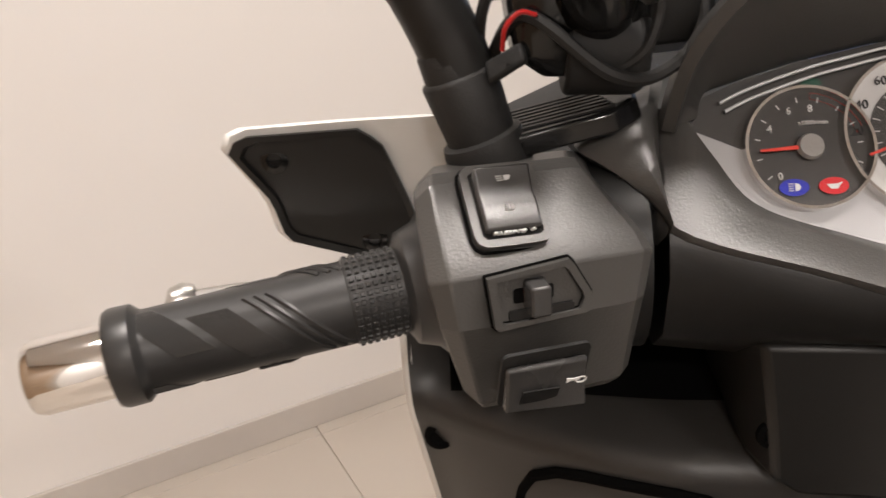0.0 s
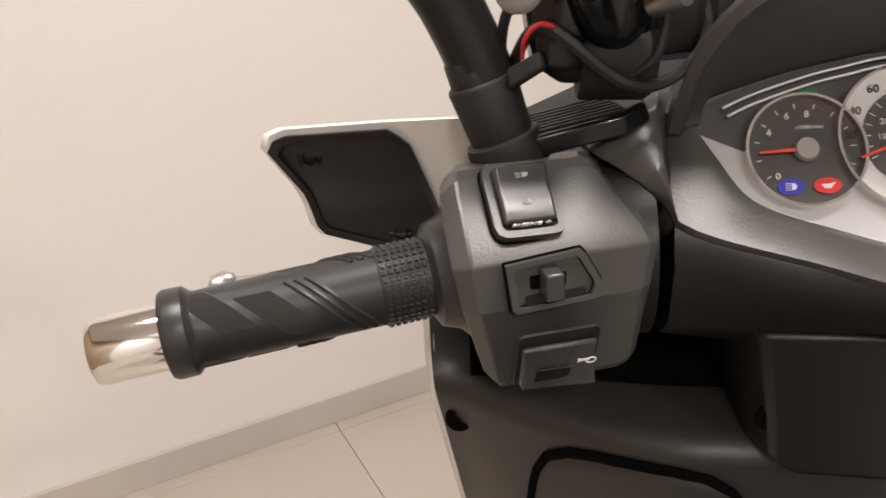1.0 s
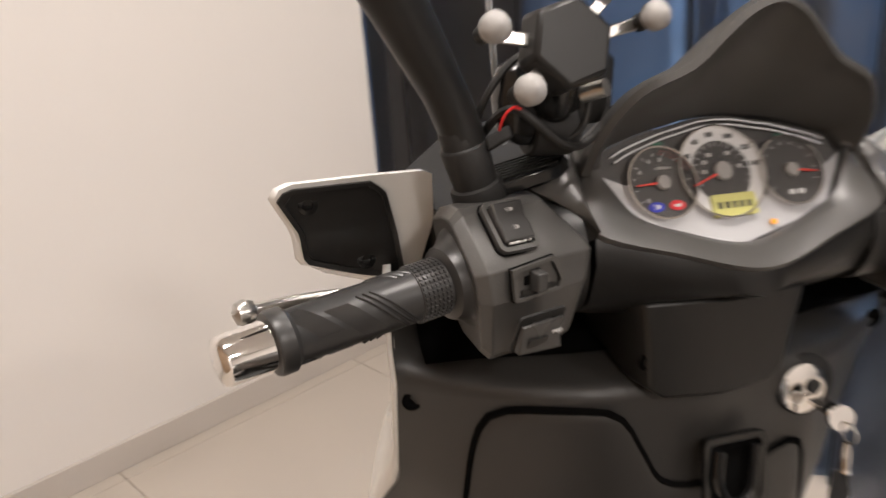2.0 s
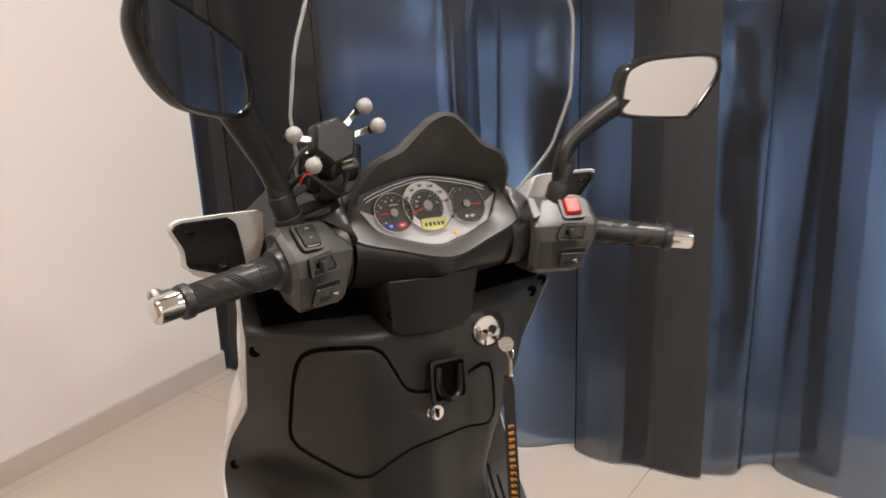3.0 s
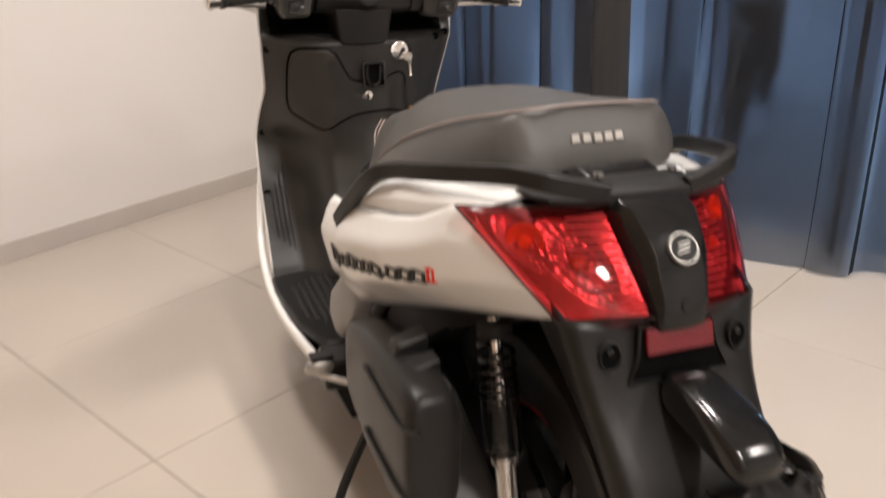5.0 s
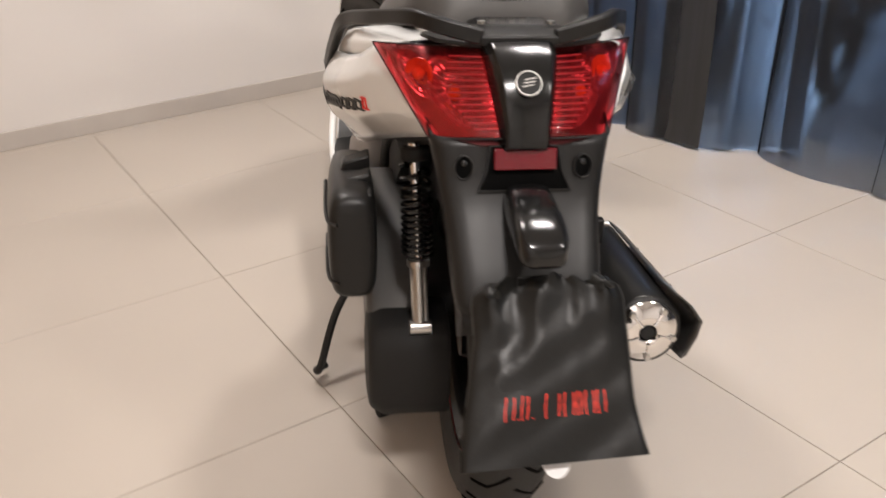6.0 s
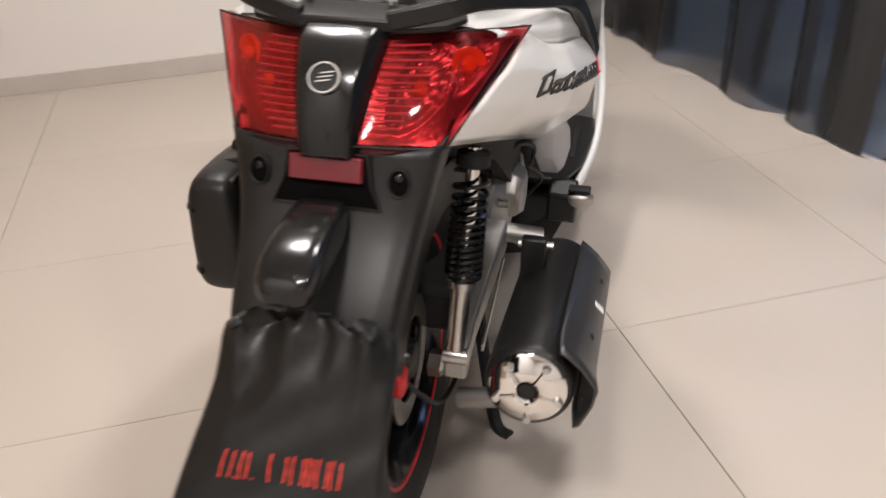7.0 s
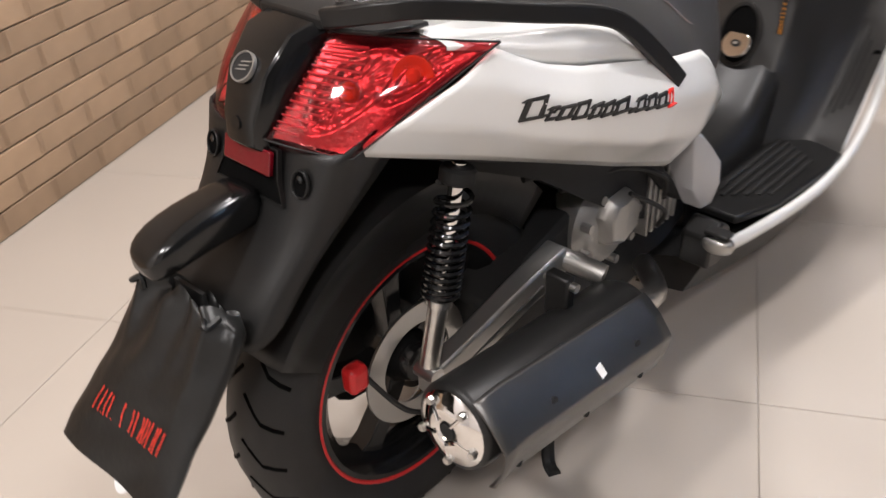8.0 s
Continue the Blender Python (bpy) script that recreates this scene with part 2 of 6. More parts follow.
def glass(name, tint, rough=0.02, fac=0.12):
    """Thin clear sheet: mostly see-through, a little gloss."""
    m = bpy.data.materials.new(name)
    m.use_nodes = True
    nt = m.node_tree
    nt.nodes.clear()
    out = nt.nodes.new("ShaderNodeOutputMaterial")
    mix = nt.nodes.new("ShaderNodeMixShader")
    tr = nt.nodes.new("ShaderNodeBsdfTransparent")
    gl = nt.nodes.new("ShaderNodeBsdfGlossy")
    fr = nt.nodes.new("ShaderNodeLayerWeight")
    pw = nt.nodes.new("ShaderNodeMath")
    pw.operation = "POWER"
    pw.inputs[1].default_value = 4.0
    ma = nt.nodes.new("ShaderNodeMath")
    ma.operation = "MULTIPLY_ADD"
    ma.inputs[1].default_value, ma.inputs[2].default_value = fac * 5, fac * .28
    nt.links.new(fr.outputs["Facing"], pw.inputs[0])
    nt.links.new(pw.outputs[0], ma.inputs[0])
    tr.inputs["Color"].default_value = (*tint, 1)
    gl.inputs["Roughness"].default_value = rough
    nt.links.new(ma.outputs[0], mix.inputs[0])
    nt.links.new(tr.outputs[0], mix.inputs[1])
    nt.links.new(gl.outputs[0], mix.inputs[2])
    nt.links.new(mix.outputs[0], out.inputs["Surface"])
    return m


M_SHIELD = glass("clear_windshield", (0.93, 0.94, 0.95))
M_PANE = glass("clear_pane", (0.97, 0.97, 0.97), fac=0.045)
M_LENS = glass("red_lens", (0.87, 0.41, 0.43), rough=0.06, fac=0.10)
M_EDGE = mat("polished_acrylic_edge", (0.75, 0.78, 0.8), 0.15, transmission=0.4, vary=0.05)


def text_bm(text, size, m, depth=0.0004):
    c = bpy.data.curves.new("writing", "FONT")
    c.body, c.size, c.extrude, c.align_x, c.align_y, c.resolution_u = text, size, depth, "CENTER", "CENTER", 2
    ob = new("writing", c)
    me = bpy.data.meshes.new_from_object(ob.evaluated_get(bpy.context.evaluated_depsgraph_get()))
    bpy.data.objects.remove(ob)
    bpy.data.curves.remove(c)
    bm = bmesh.new()
    bm.from_mesh(me)
    bpy.data.meshes.remove(me)
    bmesh.ops.transform(bm, matrix=m, verts=bm.verts)
    return bm


def resample(poly, n):
    pts = [Vector((*p, 0)) for p in poly] + [Vector((*poly[0], 0))]
    d = [0.0]
    for a, b in zip(pts, pts[1:]):
        d.append(d[-1] + (b - a).length)
    return [(interp(d[-1] * k / n, d, [p.x for p in pts]), interp(d[-1] * k / n, d, [p.y for p in pts])) for k in range(n)]


def smooth_poly(poly, n=6):
    """Closed Catmull-Rom outline through 2D points."""
    q = [poly[-1]] + list(poly) + list(poly[:2])
    out = []
    for i in range(1, len(q) - 2):
        p0, p1, p2, p3 = [Vector((*q[i + k], 0)) for k in (-1, 0, 1, 2)]
        for k in range(n):
            t = k / n
            v = 0.5 * ((2 * p1) + (p2 - p0) * t + (2 * p0 - 5 * p1 + 4 * p2 - p3) * t * t + (3 * p1 - p0 - 3 * p2 + p3) * t ** 3)
            out.append((v.x, v.y))
    return out


scooter = thing("scooter", (0, 0, 0), "white and black maxi scooter on its stand on beige tiles", "scooter")
scooter.matrix_world = pose(-.038, 0, 0, 0, 3.1, 0)     # it leans a little to its right


# ---- wheels
def wheel(y, width, r_out, r_rim, name):
    w = new(name)
    w.parent = scooter
    w.location = (0, y, r_out)
    hw = width / 2
    prof = [(-hw * .72, r_rim - .004), (-hw * .95, r_rim + .02), (-hw, r_rim + .05), (-hw * .88, r_out - .03), (-hw * .55, r_out - .008), (0, r_out),
            (hw * .55, r_out - .008), (hw * .88, r_out - .03), (hw, r_rim + .05), (hw * .95, r_rim + .02), (hw * .72, r_rim - .004)]
    n = 64
    rings = [[(s, r * math.cos(2 * math.pi * k / n), r * math.sin(2 * math.pi * k / n)) for k in range(n)] for s, r in prof]
    tyre = part("tyre", loft(rings, cap=False), M_RUBBER, w, "black rubber tyre with slanted tread grooves", angle=60)
    bm = bmesh.new()                      # tread grooves: thin wedges laid in the tread, their shade painted black
    for k in range(26):
        for s in (-1, 1):
            a0 = 2 * math.pi * (k + (0.5 if s > 0 else 0)) / 26
            pts = []
            for i in range(6):
                u = i / 5
                xx = s * hw * (0.08 + 0.78 * u)
                rr = interp(abs(xx) / hw, [0, .55, .88, 1], [r_out, r_out - .008, r_out - .03, r_rim + .05]) - 0.0022
                a = a0 + 0.13 * math.sin(u * 1.6) + 0.02 * u
                pts.append((xx, rr * math.cos(a), rr * math.sin(a)))
            tube(pts, 0.0042, 5, 0, bm)
    part("tread_groove", bm, M_SHADE, tyre)
    rim = new("rim")
    rim.parent = w
    prof2 = [(-hw * .75, r_rim), (-hw * .75, r_rim - .012), (-hw * .5, r_rim - .03), (0, r_rim - .038), (hw * .5, r_rim - .03), (hw * .75, r_rim - .012), (hw * .75, r_rim)]
    part("rim_ring", loft([[(s, r * math.cos(2 * math.pi * k / n), r * math.sin(2 * math.pi * k / n)) for k in range(n)] for s, r in prof2], cap=False), M_GLOSS, rim)
    for s in (-1, 1):
        bm = loft([[(s * hw * .765 + dx, r * math.cos(2 * math.pi * k / n), r * math.sin(2 * math.pi * k / n)) for k in range(n)]
                   for dx, r in ((-.001, r_rim - .004), (.0015, r_rim - .002), (.0015, r_rim + .002), (-.001, r_rim + .003))], cap=False)
        part("rim_stripe", bm, M_REDPAINT, rim, "thin red pinstripe")
    bm = spin([(-.05, .0), (-.05, .03), (-.02, .045), (.02, .045), (.05, .03), (.05, 0)], (0, 0, 0), (1, 0, 0), 24)
    part("hub", bm, M_GLOSS, rim)
    for k in range(5):
        a = 2 * math.pi * k / 5 + 0.3
        d, e = Vector((0, math.cos(a), math.sin(a))), Vector((0, -math.sin(a), math.cos(a)))
        rings = []
        for t, wd in ((.03, .02), (.09, .014), (.15, .017), (r_rim - .02, .03)):
            c = d * t + e * 0.02 * math.sin(t * 12)
            rings.append([c + e * wd + Vector((-.018, 0, 0)), c + e * wd + Vector((.018, 0, 0)), c - e * wd + Vector((.018, 0, 0)), c - e * wd + Vector((-.018, 0, 0))])
        part("spoke", loft(rings), M_GLOSS, rim, bevel=0.003)
    bm = ringm(ellipse(.105, .105, 48), ellipse(.07, .07, 48), .004, basis((.04, 0, 0), (0, 1, 0), (0, 0, 1)))
    part("brake_disc", bm, M_STEEL, w, "bare steel brake disc")
    return w


wheel(-0.07, 0.14, 0.30, 0.203, "rear_wheel")
wheel(1.43, 0.11, 0.28, 0.203, "front_wheel")
bm = boxm(.045, .072, -.222, -.188, .345, .388)
part("brake_caliper", bm, M_REDPAINT, scooter, "red painted brake caliper", bevel=.008)

# ---- leg shield: inner black panel as a moulded face
LZ = [.30, .40, .50, .60, .66, .74, .872, .89, .95]
LX = [0, .10, .14, .18, 1.0]
LY = [[.86, .90, .98, 1.01, 1.00], [.93, .95, 1.07, 1.12, 1.10], [.975, 1.00, 1.13, 1.19, 1.18], [1.00, 1.04, 1.13, 1.21, 1.235],
      [1.015, 1.03, 1.07, 1.13, 1.22], [1.02, 1.03, 1.05, 1.085, 1.15], [1.015, 1.025, 1.04, 1.06, 1.09], [1.13, 1.14, 1.14, 1.13, 1.095], [1.20, 1.20, 1.20, 1.16, 1.10]]
LE = [.256, .25, .247, .242, .234, .224, .236, .237, .236]


def edge_x(z):
    return interp(z, LZ, LE)


def shield_y(x, z):
    ax = abs(x)
    cols = [0, .10, .14, .18, edge_x(z)]
    rows = [interp(ax, cols, r) for r in LY]
    return interp(z, LZ, rows)


def shield_soft(x, z):
    """The face, eased over a few centimetres."""
    t, n = 0.0, 0
    for dx in (-.010, -.005, 0, .005, .010):
        for dz in ((-.016, -.008, 0, .008, .016) if z < .84 else (-.006, 0, .006)):
            t += shield_y(max(-edge_x(z), min(edge_x(z), x + dx)), max(.30, min(.95, z + dz)))
            n += 1
    return t / n


def shield_grid(zs, nu, off=0.0):
    return sheet(lambda z, u: (u * edge_x(z), shield_soft(u * edge_x(z), z) + off, z), zs, lin(-1, 1, nu))


part("leg_shield", shield_grid(lin(.30, .95, 84), 85), M_LEG, scooter, "satin black moulded inner leg shield", angle=80)


def lid(name, poly, off, material, parent, label=""):
    """Raised patch on the leg shield with a rolled edge."""
    ps = resample(poly, 64)
    cx, cz = sum(p[0] for p in ps) / 64, sum(p[1] for p in ps) / 64
    rings = []
    for s, o in ((1.0, .004), (1.0, -off), (.985, -off - .0015), (.9, -off - .002), (.7, -off - .002), (.4, -off - .002), (.05, -off - .002)):
        rings.append([(cx + (x - cx) * s, shield_soft(cx + (x - cx) * s, cz + (z - cz) * s) + o, cz + (z - cz) * s) for x, z in ps])
    return part(name, loft(rings), material, parent, label, angle=50)


GLOVE = smooth_poly([(-.172, .842), (-.12, .852), (-.082, .845), (-.06, .81), (-.035, .775), (.03, .772), (.085, .79), (.10, .75), (.10, .695), (.05, .70), (-.02, .695), (-.06, .68), (-.105, .656), (-.14, .672), (-.176, .70), (-.182, .77)], 4)
glove = lid("glovebox_lid", GLOVE, .002, M_LEG, scooter, "satin black glovebox lid with a key knob")
# black cord along the lid's edge paints the shade in its gap
bm = tube([(x, shield_soft(x, z) - .001, z) for x, z in resample(smooth_poly([(cx * 1.0, cz) for cx, cz in GLOVE], 1), 60)] + [(GLOVE[0][0], shield_soft(*GLOVE[0]) - .001, GLOVE[0][1])], .0034, 6, 0)
part("lid_gap", bm, M_SHADE, glove)
part("lid_knob", spin([(0, .013), (.006, .013), (.008, .011), (.012, .0105), (.013, .0)], (0, 1.024, .737), (0, .99, .742), 24), M_CHROME, glove, "round chrome lock knob")
part("knob_slot", boxm(-.0015, .0015, 1.008, 1.0095, .733, .746), M_DARK, glove)
hook = part("bag_hook", ringm(resample(rounded(.056, .062, .006), 40), resample(rounded(.046, .052, .004), 40), .004, basis((.012, 1.003, .79), (1, 0, 0), (0, .15, 1))), M_GLOSS, scooter, "black folding bag hook in a recess")
# flat black plate, the shade of the hook's recess as colour
part("hook_recess", prism(rounded(.052, .058, .005), .003, basis((.012, 1.0075, .79), (1, 0, 0), (0, .15, 1))), M_SHADE, hook)
part("hook_bar", tube([(-.004, 1.0, .812), (-.006, .994, .785), (.006, .99, .768), (.022, .992, .774), (.026, .996, .795), (.028, 1.0, .812)], .0045, 8), M_GLOSS, hook)
# shallow screw holes, their depth of shade painted on
for x, z in ((-.2227, .8465), (-.226, .615), (.221, .872), (.226, .615), (-.235, .47), (.235, .47), (.19, .865)):
    part("screw_hole", spin([(0, .009), (.002, .0085), (.003, .006), (.001, .004), (.001, 0)], (x, shield_soft(x, z) + .001, z), (x, shield_soft(x, z) - .02, z), 16), M_SHADE, scooter)

# ribs on the rising foot wells
for s in (-1, 1):
    for k in range(4):
        x = s * (.186 + .0125 * k)
        part("well_rib", tube([(x, shield_soft(x, z) - .001, z) for z in lin(.345 + .01 * k, .53 - .02 * k, 9)], .0026, 6, 0), M_RUBBER, scooter)

# black sheet as painted shade in the gap between the shield and the handlebar
part("steering_gap", sheet(lambda z, u: (u * .214, shield_soft(u * .214, z) - .004, z + .002), lin(.879, .95, 12), lin(-1, 1, 41)), M_SHADE, scooter, "black sheet painted as the shade in the gap below the handlebar")

# key lock, right of the centre
kl = part("ignition_lock", spin([(0, .026), (.006, .026), (.009, .022), (.0095, .0)], (.087, 1.028, .841), (.085, .99, .847), 32), M_DARK, scooter, "ignition lock with a bright metal face")
part("lock_face", spin([(0, .021), (.003, .021), (.004, .018), (.004, 0)], (.082, 1.021, .841), (.080, .98, .847), 32), M_CHROME, kl)
part("lock_slot", spin([(0, .0055), (.002, .0055), (.002, 0)], (.090, 1.0165, .843), (.089, .98, .848), 16), M_DARK, kl)
part("shutter_slot", spin([(0, .005), (.002, .005), (.002, 0)], (.075, 1.0165, .835), (.074, .98, .84), 16), M_STEEL, kl)

# central tunnel with the fuel cap
rings = []
for y, hw, zt in ((1.02, .10, .50), (.97, .108, .46), (.90, .115, .40), (.82, .118, .37), (.72, .118, .365), (.60, .118, .38)):
    rings.append([(x * hw, y, z) for x, z in ((1.05, .22), (1.0, zt - .05), (.9, zt - .015), (.6, zt), (0, zt + .004), (-.6, zt), (-.9, zt - .015), (-1.0, zt - .05), (-1.05, .22))])
part("tunnel", loft(rings), M_BLACK, scooter, angle=60)
FC = basis((.003, .978, .515), (1, 0, 0), (0, .35, 1))
fcr = part("fuel_recess", ringm(ellipse(.046, .068, 40), ellipse(.04, .061, 40), .006, FC), M_BLACK, scooter, "oval rim of the fuel filler round a recess painted in shade black")
# black oval disc paints the shade inside the filler recess
part("recess_floor", prism(ellipse(.0415, .063, 40), .003, FC), M_SHADE, fcr)
FC2 = basis((.003, .974, .493), (1, 0, 0), (0, .55, .85))
cap = part("fuel_cap", prism(ellipse(.033, .033, 40), .012, FC2, taper=.95), M_CHROME, scooter, "round bright metal fuel cap with a key slot", bevel=.0025)
part("cap_centre", prism(ellipse(.011, .008, 20), .002, FC2 @ pose(0, 0, .012)), M_DARK, cap)
part("cap_slot", prism(ellipse(.004, .003, 16), .001, FC2 @ pose(0, 0, .0141)), M_STEEL, cap)

# footboards with rubber mats, white sill below
for s in (-1, 1):
    fb = [(.115, .62), (.115, 1.02), (.17, 1.03), (.262, 1.0), (.268, .93), (.25, .72), (.215, .62)]
    me = prism([(s * x, y) for x, y in fb], .018, pose(0, 0, .285))
    f = part("footboard", me, M_BLACK, scooter, "black ribbed footboard", bevel=.005)
    for k in range(6):
        x0 = .135 + .018 * k
        y1 = .985 - .012 * k
        part("mat_rib", boxm(s * x0 - .005, s * x0 + .005, .66 + .016 * k, y1, .3025, .3065), M_RUBBER, f, bevel=.0015)
    pts = [(1.22, .235, .56), (1.2, .25, .46), (1.12, .27, .36), (1.02, .276, .30), (.92, .276, .278), (.80, .268, .270), (.68, .25, .268), (.56, .24, .28), (.47, .25, .315)]
    rings = []
    for i, (y, x, z) in enumerate(pts):
        h = .014 if i < 4 else .017
        rings.append([(s * (x + a * .008), y, z + b * h) for a, b in ((-1.5, 1.0), (.2, 1.05), (1, .55), (1.0, -.2), (.3, -.9), (-1.5, -1.3))])
    part("sill_trim", loft(rings), M_WHITE, scooter, "white painted lower sill", sub=1)
    part("belly", loft([[(s * .1, y, .25), (s * (x - .012), y, z - .02), (s * (x - .05), y, z - .11), (s * .1, y, z - .13)] for y, x, z in pts[3:]]), M_BLACK, scooter)

# ---- outer front fairing, white
def nose(z, u):
    e = edge_x(max(.30, min(.95, z))) + .001
    ye = shield_soft(edge_x(max(.30, min(.95, z))), max(.30, min(.95, z))) + .002
    a = u * math.pi / 2
    depth = interp(z, [.30, .5, .8, 1.0], [.30, .22, .36, .30])
    return (e * math.sin(a) * (1 - .20 * math.cos(a) ** .6), ye + depth * math.cos(a) ** .8, z)


bm = sheet(nose, lin(.30, .955, 30), lin(-1, 1, 41))
fairing = part("front_fairing", bm, M_WHITE, scooter, "white painted front fairing", angle=80)
md = fairing.modifiers.new("thick", "SOLIDIFY")
md.thickness, md.offset = 0.006, 0
# upper wings beside the handlebar
WING = [(-.3165, 1.022), (-.314, 1.0295), (-.305, 1.0335), (-.252, 1.0345), (-.205, 1.034), (-.20, .99), (-.21, .935), (-.255, .948), (-.2985, .9645), (-.3015, .992)]
for s in (1, -1):
    w = [(s * x, z) for x, z in WING]
    rings = []
    for y, k, dn in ((1.090, 1.0, 0), (1.094, 1.012, 0), (1.102, 1.0, .003), (1.14, .93, .03), (1.26, .6, .07)):
        rings.append([(x * k, y + .38 * (1.025 - z) * k, 1.0 - dn + (z - 1.0) * k) for x, z in resample(w, 40)])
    wing = part("fairing_wing", loft(rings), M_WHITE, scooter, "white upper wing of the front fairing", angle=50)
    inner = [(s * x, z) for x, z in [(-.315, 1.021), (-.3125, 1.0265), (-.305, 1.030), (-.248, 1.0305), (-.238, 1.020), (-.228, .985), (-.218, .940), (-.255, .950), (-.2965, .966), (-.2998, .992)]]
    lr = []
    for y, k in ((1.0895, 1.0), (1.0865, 1.0), (1.0870, .9), (1.0930, .86)):
        lr.append([(s * -.264 + (x + s * .264) * k, y + .38 * (1.025 - z), .998 + (z - .998) * k) for x, z in resample(inner, 40)])
    part("wing_liner", loft(lr), M_BLACK, wing, "black plastic liner")
    for x, z in ((-.2935, 1.0155), (-.250, .962)):
        y = 1.0905 + .38 * (1.025 - z)
        part("liner_screw", spin([(0, .007), (.002, .007), (.0025, .004), (.001, .003), (.001, 0)], (s * x, y, z), (s * x, y - 1, z), 16), M_GLOSS, wing)
part("cowl_deck", loft([[(x, y, z) for x, z in ((-w, .93), (-w, 1.0), (-w * .5, 1.012), (0, 1.015), (w * .5, 1.0), (w, .965), (w, .93))] for y, w in ((1.09, .20), (1.2, .2), (1.33, .12))]), M_DARK, scooter)
# top panel under the handlebar, the handlebar's shade put into its black
part("shield_top", loft([[(x, y, z) for x in (-w, w) for z in ((zt - .03, zt) if x < 0 else (zt, zt - .03))] for y, w, zt in ((1.075, .222, .955), (1.12, .2, .965), (1.2, .19, .965))]), M_SHADE, scooter)

# ---- windshield
def shield_w(v):
    return interp(v, [0, .08, .25, .45, .68, .86, .95, 1], [.15, .163, .186, .189, .170, .133, .095, .04])


def wind(v, u, off=0.0):
    z = 1.02 + .40 * v
    hw = shield_w(v)
    x = .004 + u * hw
    y = interp(z, [1.02, 1.1, 1.2, 1.32, 1.42], [1.075, 1.035, .995, .955, .93]) + .05 * (1 - (x / .2) ** 2)
    return (x, y + off, z - .035 * x / .2)


ws = part("windshield", sheet(lambda v, u: wind(v, u), lin(0, 1, 24), lin(-1, 1, 21)), M_SHIELD, scooter, "tall clear windshield", angle=80)
ws.visible_shadow = False
ends = [wind(v, -1) for v in lin(0, 1, 24)] + [wind(1, u) for u in lin(-1, 1, 8)[1:-1]] + [wind(v, 1) for v in lin(1, 0, 24)]
part("windshield_edge", tube(ends, .0022, 6, 0), M_EDGE, ws, "bright polished rim of the windshield")

# ---- handlebar group, in its own tilted axes
HB = pose(-.008, 0, .977, 0, .6, 0)
SIDE = [Vector()]                      # the throttle side sits a little further out and lower


def hpart(name, bm, material, parent=None, label="", **k):
    bmesh.ops.translate(bm, vec=SIDE[0], verts=bm.verts)
    bmesh.ops.transform(bm, matrix=HB, verts=bm.verts)
    return part(name, bm, material, parent or scooter, label, **k)


G0, GU = Vector((0, 1.026, .045)), Vector((0, .56, .828))
GP = basis(G0, (1, 0, 0), GU)          # plane of the instruments: x right, y up the face, z to the rider


def gp(a, b, c=0.0):
    return GP @ Vector((a, b, c))


CX = .008
OUTER = [(-.106, .027), (-.109, -.004), (-.109, -.031), (-.056, -.052), (CX, -.0705), (.072, -.052), (.125, -.031), (.125, -.004), (.122, .027)]
INNER = [(-.095, .016), (-.086, .000), (-.072, -.020), (-.042, -.033), (CX, -.046), (.058, -.033), (.088, -.020), (.102, .000), (.111, .016)]
n = len(OUTER)


def dense(poly, k=5):
    return [(p.x, p.y) for p in spline([(a, b, 0) for a, b in poly], k)]


o, i_ = dense(OUTER), dense(INNER)
rings = []
for j in range(len(o)):
    a, b = Vector(o[j]), Vector(i_[j])
    h = interp(a.y, [-.0705, -.031, .027], [.017, .007, -.008])         # the rim rises towards its lower tip
    rings.append([gp(*a, h - .03), gp(*a, h - .003), gp(*(a * .93 + b * .07), h), gp(*(a * .25 + b * .75), h * .35 + .002), gp(*b, .0), gp(*b, -.012)])
hpart("handlebar_cover", loft(rings, closed=False), M_GRAIN, label="grained black handlebar cover round the instruments", angle=50)
# shoulders of the cover: from a round mouth at the switches to the rim
MOUTH = [(-.144, 1.066, .044), (-.143, 1.050, .049), (-.141, 1.035, .048), (-.132, 1.027, .044), (-.122, 1.018, .038), (-.114, 1.009, .0315), (-.109, 1.0015, .0238)]
